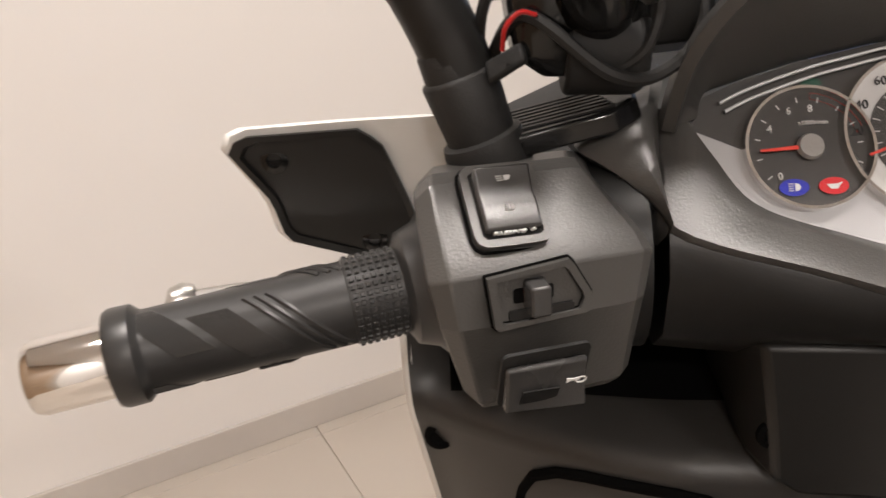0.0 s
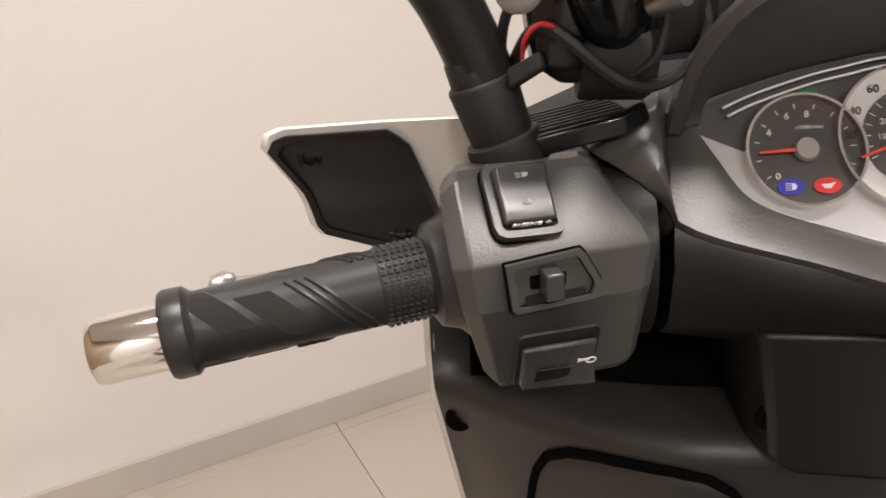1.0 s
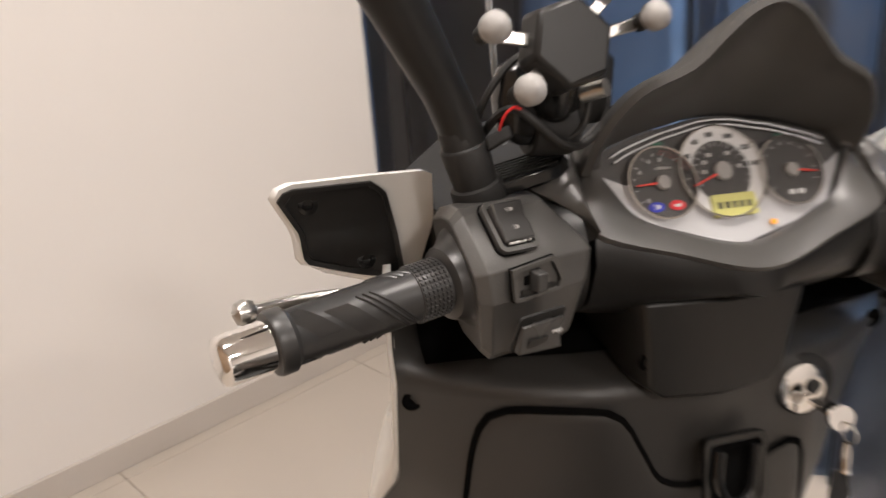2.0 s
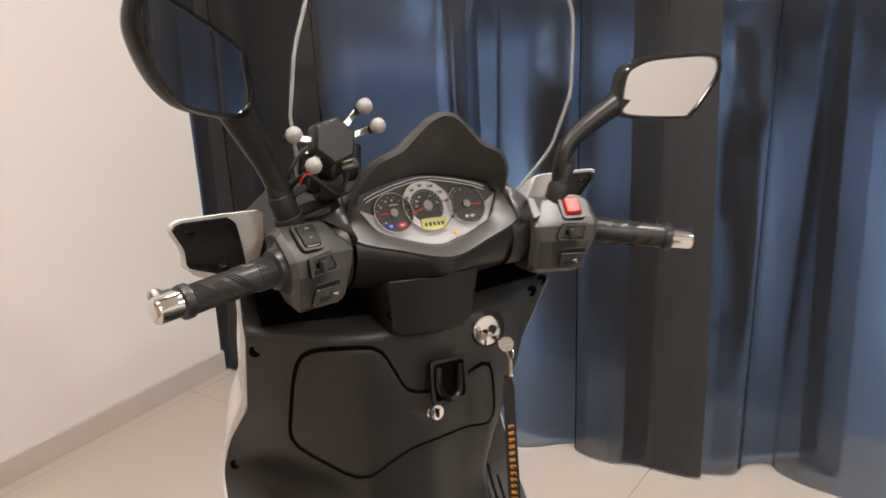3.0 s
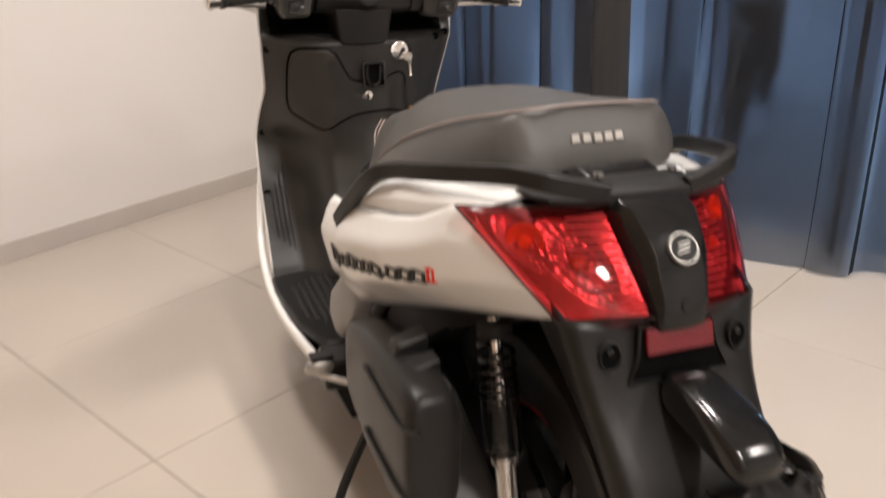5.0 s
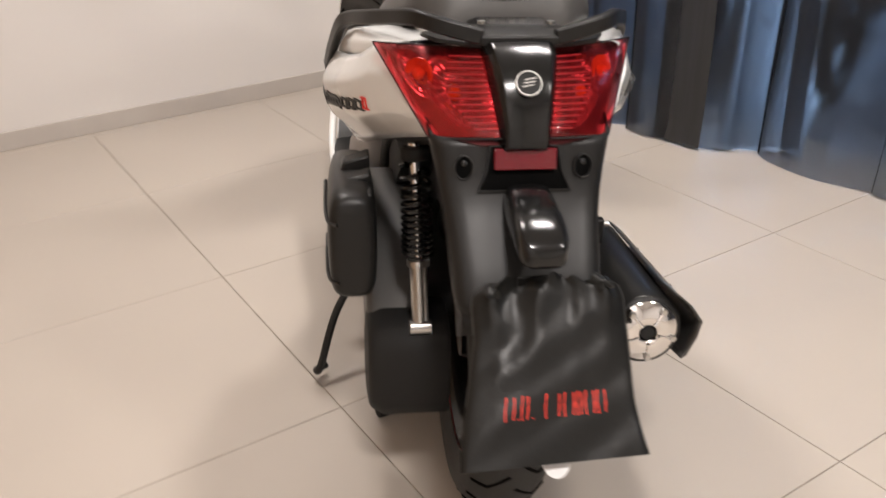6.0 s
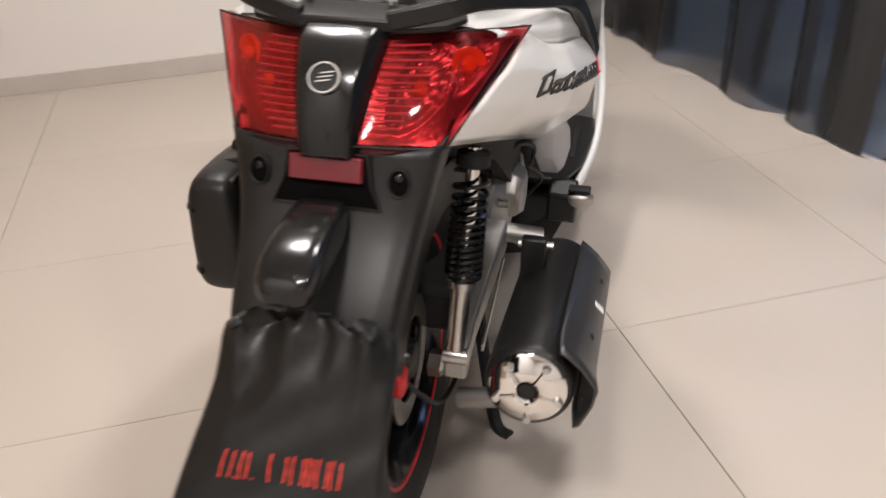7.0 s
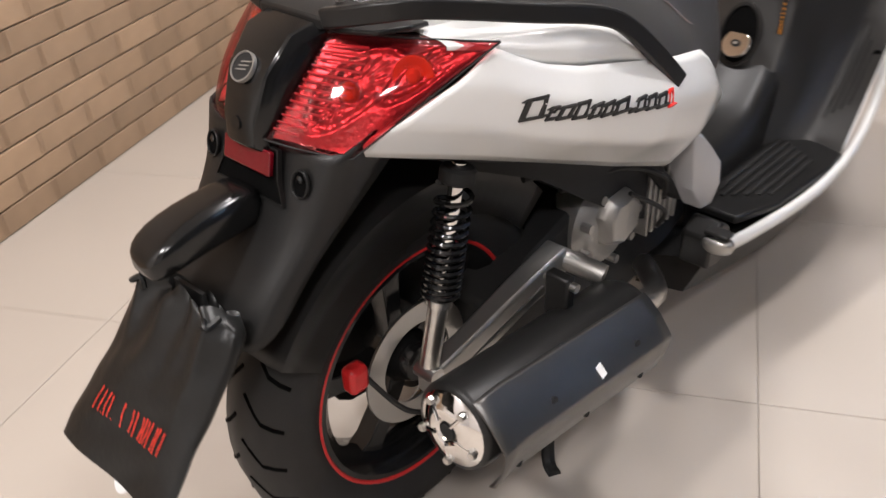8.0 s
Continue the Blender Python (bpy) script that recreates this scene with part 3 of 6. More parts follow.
for s in (-1, 1):
    off = Vector((.016, -.004, -.004)) if s > 0 else Vector()
    mouth = [Vector((-s * x, y, z)) + off for x, y, z in [tuple(p) for p in spline(MOUTH, 3)]]
    nm = len(mouth)
    rim = []
    for k in range(nm):
        b = interp(k / (nm - 1), [0, .35, 1], [.050, .027, -.031])
        x = interp(b, [-.031, -.004, .027, .050], [-.109, -.109, -.106, -.098])
        h = interp(b, [-.0705, -.031, .027, .050], [.017, .007, -.008, -.020])
        rim.append(gp(x if s < 0 else 2 * CX - x, b, h))
    rings = []
    for m_, r_ in zip(mouth, rim):
        inn = Vector((m_.x - s * .010, m_.y + .012, m_.z - .012))
        rings.append([inn, m_ + Vector((-s * .001, .002, -.002)), m_, m_.lerp(r_, .12) + Vector((0, -.0016, .0018)), m_.lerp(r_, .5) + Vector((0, -.0040, .0046)), m_.lerp(r_, .85) + Vector((0, -.0030, .0034)), r_, r_ + Vector((0, .004, -.006))])
    hpart("cover_shoulder", loft(rings, closed=False), M_GRAIN, label="grained black shoulder of the handlebar cover", angle=45)
    # round sleeve behind the switches
    secs = []
    for t in lin(0, 1, 6):
        x = s * (.150 - .034 * t) + (.018 * (1 - t) if s > 0 else 0)
        r_ = .0400 + .001 * t
        secs.append([(x, 1.038 + r_ * math.cos(2 * math.pi * q / 28), .000 + (-.004 if s > 0 else 0) + r_ * 1.05 * math.sin(2 * math.pi * q / 28)) for q in range(28)])
    hpart("bar_sleeve", loft(secs), M_BLACK, label="satin black sleeve round the handlebar", angle=50)
# lower cover: smooth belly below the V
secs = []
for x in lin(-.1085, .1245, 21):
    u = (x - CX) / .1165
    eb = interp(x, [p[0] for p in OUTER[2:7]], [p[1] for p in OUTER[2:7]])
    e = gp(x, eb, interp(eb, [-.0705, -.031], [.017, .007]) - .002)
    belly = -.056 + .012 * abs(u) ** 1.6
    secs.append([(x, 1.09, e.z + .02), (x, e.y + .006, e.z + .004), (x, e.y + .001, e.z - .002), (x, e.y + .001 - .004 * abs(u), e.z - .02), (x, 1.010, belly + .016), (x, 1.03, belly), (x, 1.09, belly - .004)])
hpart("lower_cover", loft(secs), M_BLACK, label="satin black lower handlebar cover", angle=60)
hpart("steering_stem", loft([[(x * w + .002, y, z) for x, y in ((-1, 1.03), (-.9, 1.008), (0, 1.0), (.9, 1.008), (1, 1.03), (1, 1.1), (-1, 1.1))] for w, z in ((.075, -.035), (.068, -.075), (.064, -.105), (.05, -.115))]), M_BLACK, label="black plastic cover of the steering stem", bevel=.003)
# sunk screw, the shade of its hole put into the colour
hpart("stem_screw", spin([(0, .008), (.002, .0075), (.003, .005), (.001, .004), (.001, 0)], (-.056, 1.0135, -.0837), (-.056, .9, -.0837), 14), M_SHADE)
# hood over the instruments
LIP = [(-.108, 1.032, .055), (-.104, 1.018, .085), (-.087, 1.006, .112), (-.055, 1.0, .128), (-.036, .998, .146), (-.018, .996, .162), (0, .995, .168), (.018, .996, .162), (.036, .998, .146), (.055, 1.0, .128), (.087, 1.006, .112), (.104, 1.018, .085), (.108, 1.032, .055)]
BROW = [(-.100, .018), (-.095, .030), (-.08, .036), (-.052, .044), (-.032, .048), (-.016, .051), (0, .052), (.016, .051), (.032, .048), (.052, .044), (.08, .036), (.095, .030), (.100, .018)]
lip = spline([(x + CX, y, z) for x, y, z in LIP], 4)
brow = spline([gp(a + CX, b) for a, b in BROW], 4)
base = spline([gp(a + CX, b + .003, -.016) for a, b in BROW], 4)
rings = []
for L, B, B0 in zip(lip, brow, base):
    d = Vector((L.x - CX, 0, L.z - .04)).normalized()
    out = L + d * .007
    mid = Vector((CX + (out.x - CX) * .97, 1.035, .05 + (out.z - .05) * .86))
    back = Vector((CX + (out.x - CX) * .9, 1.085, .045 + (out.z - .045) * .4))
    rings.append([B0, B, L * .5 + B * .5 + d * .004, L + Vector((0, .004, 0)), L + d * .002, out + Vector((0, .002, 0)), out + Vector((0, .012, -.001)), mid, back])
M_HOOD = mat("matt_hood_plastic", (0.055, 0.053, 0.050), 0.48, bump=0.10, scale=900, vary=0.12, vscale=9)
hpart("instrument_hood", loft(rings, closed=False), M_HOOD, label="black hood over the instruments", angle=50)
# instrument board
board = [(a + 0, b) for a, b in INNER] + [(a + CX, b) for a, b in BROW[::-1]]
inst = hpart("instrument_panel", prism(board, .002, GP @ pose(0, 0, -.010)), M_DIAL, label="instrument panel with three round dials")
low = INNER[:] + [(.09, .004), (.04, -.012), (-.02, -.012), (-.07, .004)]
hpart("silver_board", prism(low, .001, GP @ pose(0, 0, -.0078)), M_SILVERP, inst)
bmb = bmesh.new()
for k in (0, 1):
    tube([gp(a * (.93 - .02 * k) + CX, b - .004 - .004 * k, -.005) for a, b in BROW[1:-1]], .0008, 5, 4, bmb)
hpart("brow_line", bmb, M_SILVERP, inst)


TX, TY_, SX, SY = -.0455, .0038, .004, .008       # dial centres on the board


def dial(cx, cy, r, kind):
    face = hpart("dial", prism(ellipse(r, r, 48), .0015, GP @ pose(cx, cy, -.0062)), M_DIALW if kind == "speed" else M_DIAL, inst, "round dial with a red needle")
    hpart("bezel", ringm(ellipse(r + .0008, r + .0008, 48), ellipse(r - .0005, r - .0005, 48), .005, GP @ pose(cx, cy, -.0065)), M_CHROME, face)
    if kind == "speed":
        hpart("inner_dial", prism(ellipse(r * .68, r * .68, 48), .0006, GP @ pose(cx, cy, -.0046)), M_DIAL, face)
    bm = bmesh.new()
    a0, a1, nt = (215, -20, 11) if kind != "speed" else (205, -25, 17)
    for k in range(nt):
        a = radians(a0 + (a1 - a0) * k / (nt - 1))
        rr = r * (.86 if kind != "speed" else .66)
        m = GP @ pose(cx, cy, -.0042) @ Matrix.Rotation(a, 4, "Z")
        box(bm, rr - r * .09, rr, -.0002, .0002, 0, .0003, m)
    hpart("tick_marks", bm, M_PRINTW, face)
    ang = radians({"tach": 183, "speed": 200, "fuel": -8}[kind])
    m = GP @ pose(cx, cy, -.0022) @ Matrix.Rotation(ang, 4, "Z")
    hpart("needle", prism([(-.003, -.0009), (r * .8, -.0005), (r * .8, .0005), (-.003, .0011)], .0008, m), M_NEEDLE, face, "red needle")
    hpart("needle_hub", prism(ellipse(r * .22, r * .22, 24), .0022, GP @ pose(cx, cy, -.0025), taper=.85), M_KNOB, face)
    return face


T = dial(TX, TY_, .0263, "tach")
S = dial(SX, SY, .0345, "speed")
F = dial(.061, TY_, .0263, "fuel")
for txt, a, rr in (("0", 222, .68), ("4", 150, .68), ("6", 112, .68), ("8", 82, .66)):
    hpart("number", text_bm(txt, .0046, GP @ pose(TX + .0263 * rr * math.cos(radians(a)), TY_ + .0263 * rr * math.sin(radians(a)), -.0042)), M_PRINTW, T)
hpart("writing", text_bm("x1000r/min", .0027, GP @ pose(TX + .003, TY_ + .011, -.0042)), M_PRINTW, T)
hpart("red_zone", ringm(ellipse(.0245, .0245, 48)[2:12] + ellipse(.0215, .0215, 48)[2:12][::-1], [(x * .999, y * .999) for x, y in ellipse(.0245, .0245, 48)[2:12] + ellipse(.0215, .0215, 48)[2:12][::-1]], .0003, GP @ pose(TX, TY_, -.0042)), M_NEEDLE, T)
for txt, a in (("20", 176), ("40", 152), ("60", 124), ("80", 96), ("100", 66), ("120", 36), ("140", 8)):
    hpart("number", text_bm(txt, .0058, GP @ pose(SX + .0345 * .83 * math.cos(radians(a)), SY + .0345 * .83 * math.sin(radians(a)), -.0042)), M_PRINTB, S)
for txt, a in (("10", 178), ("20", 150), ("30", 122), ("50", 60), ("70", 10)):
    hpart("number", text_bm(txt, .0042, GP @ pose(SX + .0345 * .44 * math.cos(radians(a)), SY + .0345 * .44 * math.sin(radians(a)), -.0036)), M_PRINTW, S)
hpart("lcd", prism(rounded(.036, .0165, .002), .003, GP @ pose(SX + .003, -.0175, -.0055)), M_LCD, inst, "olive green liquid crystal display")
bm = bmesh.new()
for k in range(5):
    box(bm, SX - .011 + .006 * k, SX - .0075 + .006 * k, -.020, -.015, -.0024, -.0022, GP)
hpart("lcd_digits", bm, M_PRINTB, inst)
hpart("beam_light", prism(ellipse(.0062, .0037, 24), .0004, GP @ pose(-.0538, -.0132, -.0042)), M_BLUEI, inst, "blue high beam tell-tale")
hpart("oil_light", prism(ellipse(.0062, .0037, 24), .0004, GP @ pose(-.0375, -.0132, -.0042)), M_REDI, inst, "red oil tell-tale")


def beam_icon(m, s, bm):
    prism([(0, -s), (s * .9, -s * .7), (s * 1.3, 0), (s * .9, s * .7), (0, s)], .0003, m, bm)
    for k in range(4):
        box(bm, -s * 1.5, -s * .3, -s * .9 + k * s * .55, -s * .72 + k * s * .55, 0, .0003, m)
    return bm


hpart("beam_icon", beam_icon(GP @ pose(-.0535, -.0132, -.0037), .0018, bmesh.new()), M_PRINTW, inst)
bm = prism([(-.003, .0006), (-.0015, -.0014), (.0015, -.0014), (.0022, .0), (.0036, .001), (.0032, .0014), (.0014, .0007)], .0003, GP @ pose(-.0375, -.0132, -.0037))
hpart("oil_icon", bm, M_PRINTW, inst)
for a, b, m_ in ((.058, -.0125, M_DIALW), (.066, -.0125, M_DIALW), (.036, -.033, M_ORANGE)):
    hpart("tell_tale", prism(ellipse(.0028, .0022, 16), .0004, GP @ pose(a, b, -.0042)), m_, inst)
for a in (-.040, .062):
    hpart("turn_light", prism(ellipse(.0045, .0024, 16), .0004, GP @ pose(a, .0335, -.0076)), mat("dim_green", (0.02, 0.1, 0.06), .4, vary=.1), inst)
pane = hpart("instrument_pane", prism([(a + (.001 if a < CX else -.001), b) for a, b in board], .0008, GP @ pose(0, 0, -.0012)), M_PANE, inst, "clear instrument cover")
pane.visible_shadow = False

# ---- switch housings, grips, levers; the left one is mirrored to the right
PROF = [(1.06, .036), (1.03, .0475), (1.010, .0505), (1.0015, .0485), (.9745, .0275), (.9685, .021), (.9675, .000), (.9695, -.005), (.983, -.0435), (.992, -.051), (1.03, -.053), (1.06, -.035)]


def housing(s):
    secs = []
    for t, k in ((0, .86), (.012, .88), (.10, 1.0), (.35, 1.0), (.65, 1.0), (.88, .995), (.95, .97), (1.0, .90)):
        sec = []
        for y, z in PROF:
            left = -.203 - .17 * z
            right = interp(z, [-.055, .0, .012, .030, .050], [-.125, -.121, -.113, -.122, -.141])
            x = left + (right - left) * t
            sec.append((-s * x, 1.01 + (y - 1.01) * k + .27 * (x + .195), .003 + (z - .003) * k))
        secs.append(sec)
    return hpart("switch_housing", loft(secs), M_GRAIN, label="grained black handlebar switch housing", angle=12, bevel=.0012)



for s in (-1, 1):
    SIDE[0] = Vector((.020, -.012, -.003)) if s > 0 else Vector()
    h = housing(s)
    # frame and rocker on the sloping top
    m = basis((s * .1760, .9930, .0403), (1, -.30 * s, .04 * s), (.0083 * s, .0224, .0221))
    hpart("rocker_frame", ringm(resample(rounded(.031, .036, .005), 40), resample(rounded(.0245, .0295, .002), 40), .0030, m), M_GRAIN, h)
    # thin black line, painted shade of the gap round the frame
    hpart("frame_gap", outline(resample(rounded(.0322, .0372, .0054), 40), .0007, m @ pose(0, 0, -.001)), M_SHADE, h)
    hpart("rocker_bed", prism(rounded(.026, .032, .003), .0012, m), M_DARK, h)
    if s < 0:
        rk = [(-.0125, .0015), (-.0125, .006), (-.002, .0072), (.0025, .0062), (.0135, .0095), (.0135, .0015)]
        secs = [[m @ Vector((x, yy, zz)) for yy, zz in rk] for x in lin(-.0115, .0115, 5)]
        rocker = hpart("rocker", loft(secs), M_SATIN, h, "glossy rocker switch for the headlamp", bevel=.0012)
        hpart("beam_icon", beam_icon(m @ pose(0, .0085, .0082) @ pose(0, 0, 0, -16), .0021, bmesh.new()), M_KNOB, h)
        hpart("beam_icon", beam_icon(m @ pose(0, -.004, .007) @ pose(0, 0, 0, 0), .0015, bmesh.new()), M_KNOB, h)
        hpart("writing", text_bm("PASSING", .0034, m @ pose(-.0016, -.0130, .0036) @ pose(0, 0, 0, 90)), M_PRINTW, h)
        hpart("arrow", prism([(-.0006, .0012), (.0006, .0012), (.0006, 0), (.0014, 0), (0, -.0016), (-.0014, 0), (-.0006, 0)], .0003, m @ pose(.0078, -.0127, .0038) @ pose(0, 0, 0, 90)), M_PRINTW, h)
    else:
        hpart("stop_switch", prism(rounded(.02, .024, .002), .008, m, taper=.9), M_RED, h, "bright red engine stop switch", bevel=.001)
    # turn switch on the upright face
    m = basis((s * .165, .9735, .0116), (1, -.28 * s, 0), (0, .03, 1))
    TS = [( -x if s > 0 else x, y) for x, y in ((-.0205, .0105), (.0125, .0135), (.0215, -.003), (.019, -.0095), (-.018, -.0115))]
    hpart("turn_frame", ringm(resample(TS, 40), resample([(x * .84, y * .80) for x, y in TS], 40), .0034, m), M_GRAIN, h)
    # black lines again paint the shade in the frame's gaps
    hpart("frame_gap", outline(resample([(x * 1.02, y * 1.02) for x, y in TS], 40), .0007, m @ pose(0, 0, .0004)), M_SHADE, h)
    hpart("frame_gap", outline(resample([(x * .85, y * .81) for x, y in TS], 40), .0006, m @ pose(0, 0, .0012)), M_SHADE, h)
    hpart("turn_bed", prism([(x * .86, y * .82) for x, y in TS], .0008, m), M_GRAIN, h)
    # black patch as the shade of the slider's slot
    hpart("slider_slot", prism(rounded(.016, .006, .001), .0012, m @ pose(-.002, .001, 0)), M_SHADE, h)
    hpart("turn_slider", prism(rounded(.009, .014, .0015), .0095, m @ pose(-.0015, .0005, 0), taper=.86), M_SATIN, h, "sliding turn signal switch", bevel=.0008)
    hpart("slider_rail", prism(rounded(.026, .004, .001), .0022, m @ pose(.001, -.0065, 0)), M_BLACK, h)
    bm = prism([(-.0018, 0), (0, .0014), (0, .0006), (.0014, .0006), (.0014, -.0006), (0, -.0006), (0, -.0014)], .0003, m @ pose(-.014, .0098, .0029))
    prism([(.0018, 0), (0, .0014), (0, .0006), (-.0014, .0006), (-.0014, -.0006), (0, -.0006), (0, -.0014)], .0003, m @ pose(.008, .0118, .0029), bm)
    hpart("arrow", bm, M_KNOB, h)
    # horn or starter button below
    m = basis((s * .1640, .9715, -.0215), (1, -.28 * s, 0), (0, -.36, .92))
    hpart("button_bed", prism(rounded(.036, .030, .003), .0015, m), M_DARK, h)
    secs = [[m @ Vector((x, yy, zz)) for yy, zz in ((-.0125, .001), (-.0125, .0075 + .001 * k), (-.004, .006), (.004, .0045), (.009, .004), (.009, .001))] for k, x in enumerate(lin(-.0165, .0165, 4))]
    hpart("push_button", loft(secs), M_SATIN, h, "glossy push button", bevel=.0012)
    hpart("button_recess", prism([(-.011, -.008), (.004, -.008), (.005, -.002), (-.010, -.001)], .0006, m @ pose(0, 0, .0066)), M_BLACK, h)
    if s < 0:
        bm = prism([(-.0038, .0014), (-.0026, .0007), (.0016, .0007), (.0016, -.0007), (-.0026, -.0007), (-.0038, -.0014)], .0003, m @ pose(.0115, .0005, .0062))
        ringm(ellipse(.0024, .0019, 20, .0016), ellipse(.0018, .0013, 20, .0016), .0003, m @ pose(.0122, -.0004, .0062), bm)
        hpart("horn_icon", bm, M_PRINTW, h)
    else:
        hpart("start_icon", ringm(ellipse(.003, .003, 20), ellipse(.0022, .0022, 20), .0003, m @ pose(.004, -.002, .0066)), M_PRINTW, h)
    # grip
    a, b = Vector((s * .2015, 1.004, .006)), Vector((s * .322, .971, -.0048))
    if s > 0:                            # the bar is turned a little to the right
        a, b = a + Vector((-.006, .002, 0)), b + Vector((-.015, -.022, -.001))
    ax = (b - a)
    L = ax.length
    d = ax.normalized()
    prof = [(-.004, .034), (.001, .034), (.004, .031), (.008, .0265), (.016, .0235), (.018, .0195), (.0185, .0178), (.040, .0178), (.0405, .0172), (L - .006, .0165), (L - .0045, .0172), (L - .002, .0196), (L + .006, .0198), (L + .008, .0188), (L + .009, .012)]
    g = hpart("grip", spin(prof, a, b, 40), M_GRIP, label="black rubber handlebar grip with spiral ribs", angle=35)
    p = d.orthogonal().normalized()
    q = d.cross(p)
    bm = bmesh.new()                     # small studs on the inner sleeve
    for i in range(7):
        for k in range(34):
            t = 2 * math.pi * k / 34
            c = a + d * (.0205 + .003 * i) + (p * math.cos(t) + q * math.sin(t)) * .0179
            e1, e2 = d, (q * math.cos(t) - p * math.sin(t))
            nrm = (p * math.cos(t) + q * math.sin(t))
            vs = [bm.verts.new(c + e1 * x + e2 * y + nrm * z) for x, y, z in ((-.0010, -.0011, 0), (.0010, -.0011, 0), (.0010, .0011, 0), (-.0010, .0011, 0), (-.0007, -.0008, .0008), (.0007, -.0008, .0008), (.0007, .0008, .0008), (-.0007, .0008, .0008))]
            for f in ((4, 5, 6, 7), (0, 1, 5, 4), (1, 2, 6, 5), (2, 3, 7, 6), (3, 0, 4, 7)):
                bm.faces.new([vs[j] for j in f])
    hpart("stud_ring", bm, M_GRIP, g)

    def helix(s0, w, r, t0, nn=20, turn=2.2):
        """A band that winds along the grip."""
        pts = []
        for k in range(nn + 1):
            u = k / nn
            t = t0 + turn * u
            pts.append((s0 + w * u, t))
        return pts
    bm = bmesh.new()
    for t0 in (0, 2.09, 4.19):
        for kk in range(3):
            pts = [a + d * st + (p * math.cos(t) + q * math.sin(t)) * .0170 for st, t in helix(.041 + .0045 * kk, .030, .018, -t0 * s, 16, -1.9 * s)]
            tube(pts, .0011, 6, 0, bm)
    hpart("spiral_rib", bm, M_GRIP, g)
    bm = bmesh.new()
    for t0 in (0.4, 2.5, 4.6):
        for s0, n_ in ((.066, 16), (.094, 15)):
            for kk in range(n_):
                pts = [a + d * st + (p * math.cos(t) + q * math.sin(t)) * .0168 for st, t in helix(s0 + .0010 * kk, .021, .0175, -(t0 + .5 * (s0 > .09)) * s, 8, -1.35 * s)]
                tube(pts, .00042, 4, 0, bm)
    hpart("fine_rib", bm, M_SATIN, g)
    hpart("bar_end", spin([(0, .0150), (.026, .0150), (.0295, .0138), (.031, .010), (.0315, 0)], b + d * .009, b + d * .06, 32), M_CHROME, label="polished chrome bar end", angle=50)
    # lever
    lev = [(s * .16, 1.062, -.03), (s * .2, 1.082, -.032), (s * .25, 1.086, -.032), (s * .3, 1.081, -.030), (s * .332, 1.071, -.029)]
    lv = hpart("brake_lever", tube(lev, .0065, 10, 6, flat=.7), M_STEEL, label="polished metal brake lever")
    hpart("lever_ball", spin([(0, .002), (.003, .0075), (.009, .0095), (.015, .0075), (.018, .001)], (s * .328, 1.073, -.029), (s * .36, 1.062, -.028), 20), M_STEEL, lv)
# grey corner piece beside the right housing
SIDE[0] = Vector((.012, 0, -.008))
hpart("cover_insert", prism([(-.006, -.014), (.008, -.012), (.009, .012), (-.001, .015)], .002, basis((.128, .992, .048), (1, .25, 0), (0, .6, .8))), M_SILVERP, label="grey insert of the handlebar cover")
# ---- seat: length, crown, crown near the edge, seam half-width and height, flank half-width, lower edge
SEAT = [(.742, .640, .632, .035, .610, .045, .565), (.728, .706, .698, .055, .660, .070, .552), (.692, .760, .748, .080, .690, .100, .545), (.645, .790, .776, .100, .690, .125, .550),
        (.580, .803, .788, .115, .682, .140, .560), (.510, .812, .796, .132, .690, .168, .575), (.440, .834, .812, .153, .722, .198, .600), (.380, .870, .850, .160, .760, .214, .632),
        (.320, .900, .884, .164, .795, .219, .668), (.250, .908, .895, .165, .828, .212, .705), (.200, .912, .901, .163, .852, .202, .738), (.100, .924, .914, .148, .893, .180, .790),
        (.030, .936, .928, .130, .917, .160, .830), (-.010, .943, .937, .117, .929, .150, .845), (-.034, .945, .940, .104, .936, .138, .855), (-.042, .938, .932, .098, .926, .130, .857),
        (-.062, .915, .911, .088, .904, .115, .860), (-.076, .885, .884, .080, .880, .100, .863), (-.080, .866, .866, .070, .865, .080, .8635)]
rings = []
for y, zt, zc, we, ze, wb, zb in SEAT:
    h = ze - zb
    half = [(0, zt), (.38 * we, zt - .001), (.72 * we, zc), (.93 * we, ze + (zc - ze) * .42), (we, ze), (we + .35 * (wb - we), ze - .12 * h), (wb, zb + .42 * h), (.99 * wb, zb + .12 * h), (.90 * wb, zb)]
    rings.append([(x, y, z) for x, z in half] + [(-x, y, z) for x, z in half[:0:-1]])
seat = part("seat", loft(rings), M_SEAT, scooter, "dark grey vinyl two-up seat with stitched seams", sub=1)
M_THREAD = mat("pale_thread", (0.26, 0.21, 0.19), .8, vary=.1)
for s in (-1, 1):
    pts = [(s * (r[3] + .002), r[0], r[4] + .0015) for r in SEAT[5:14]] + [(s * .088, -.036, .9395), (s * .045, -.0385, .9415), (0, -.039, .942)]
    # piping in pale thread, the edge's highlight put into its colour
    part("piping", tube(pts, .0018, 6, 5), M_THREAD, seat, "stitched piping, pale for the highlight along the seat's edge")
    for k in (0, 1):
        pts = [(s * (.064 - .007 * k), .687, .759), (s * (.083 - .007 * k), .668, .738), (s * (.095 - .007 * k), .627, .718), (s * (.101 - .010 * k), .585, .714), (s * .088, .55, .750)]
        part("stitching", tube(pts, .0018, 5, 5), M_THREAD, seat, "pale contrast stitching")
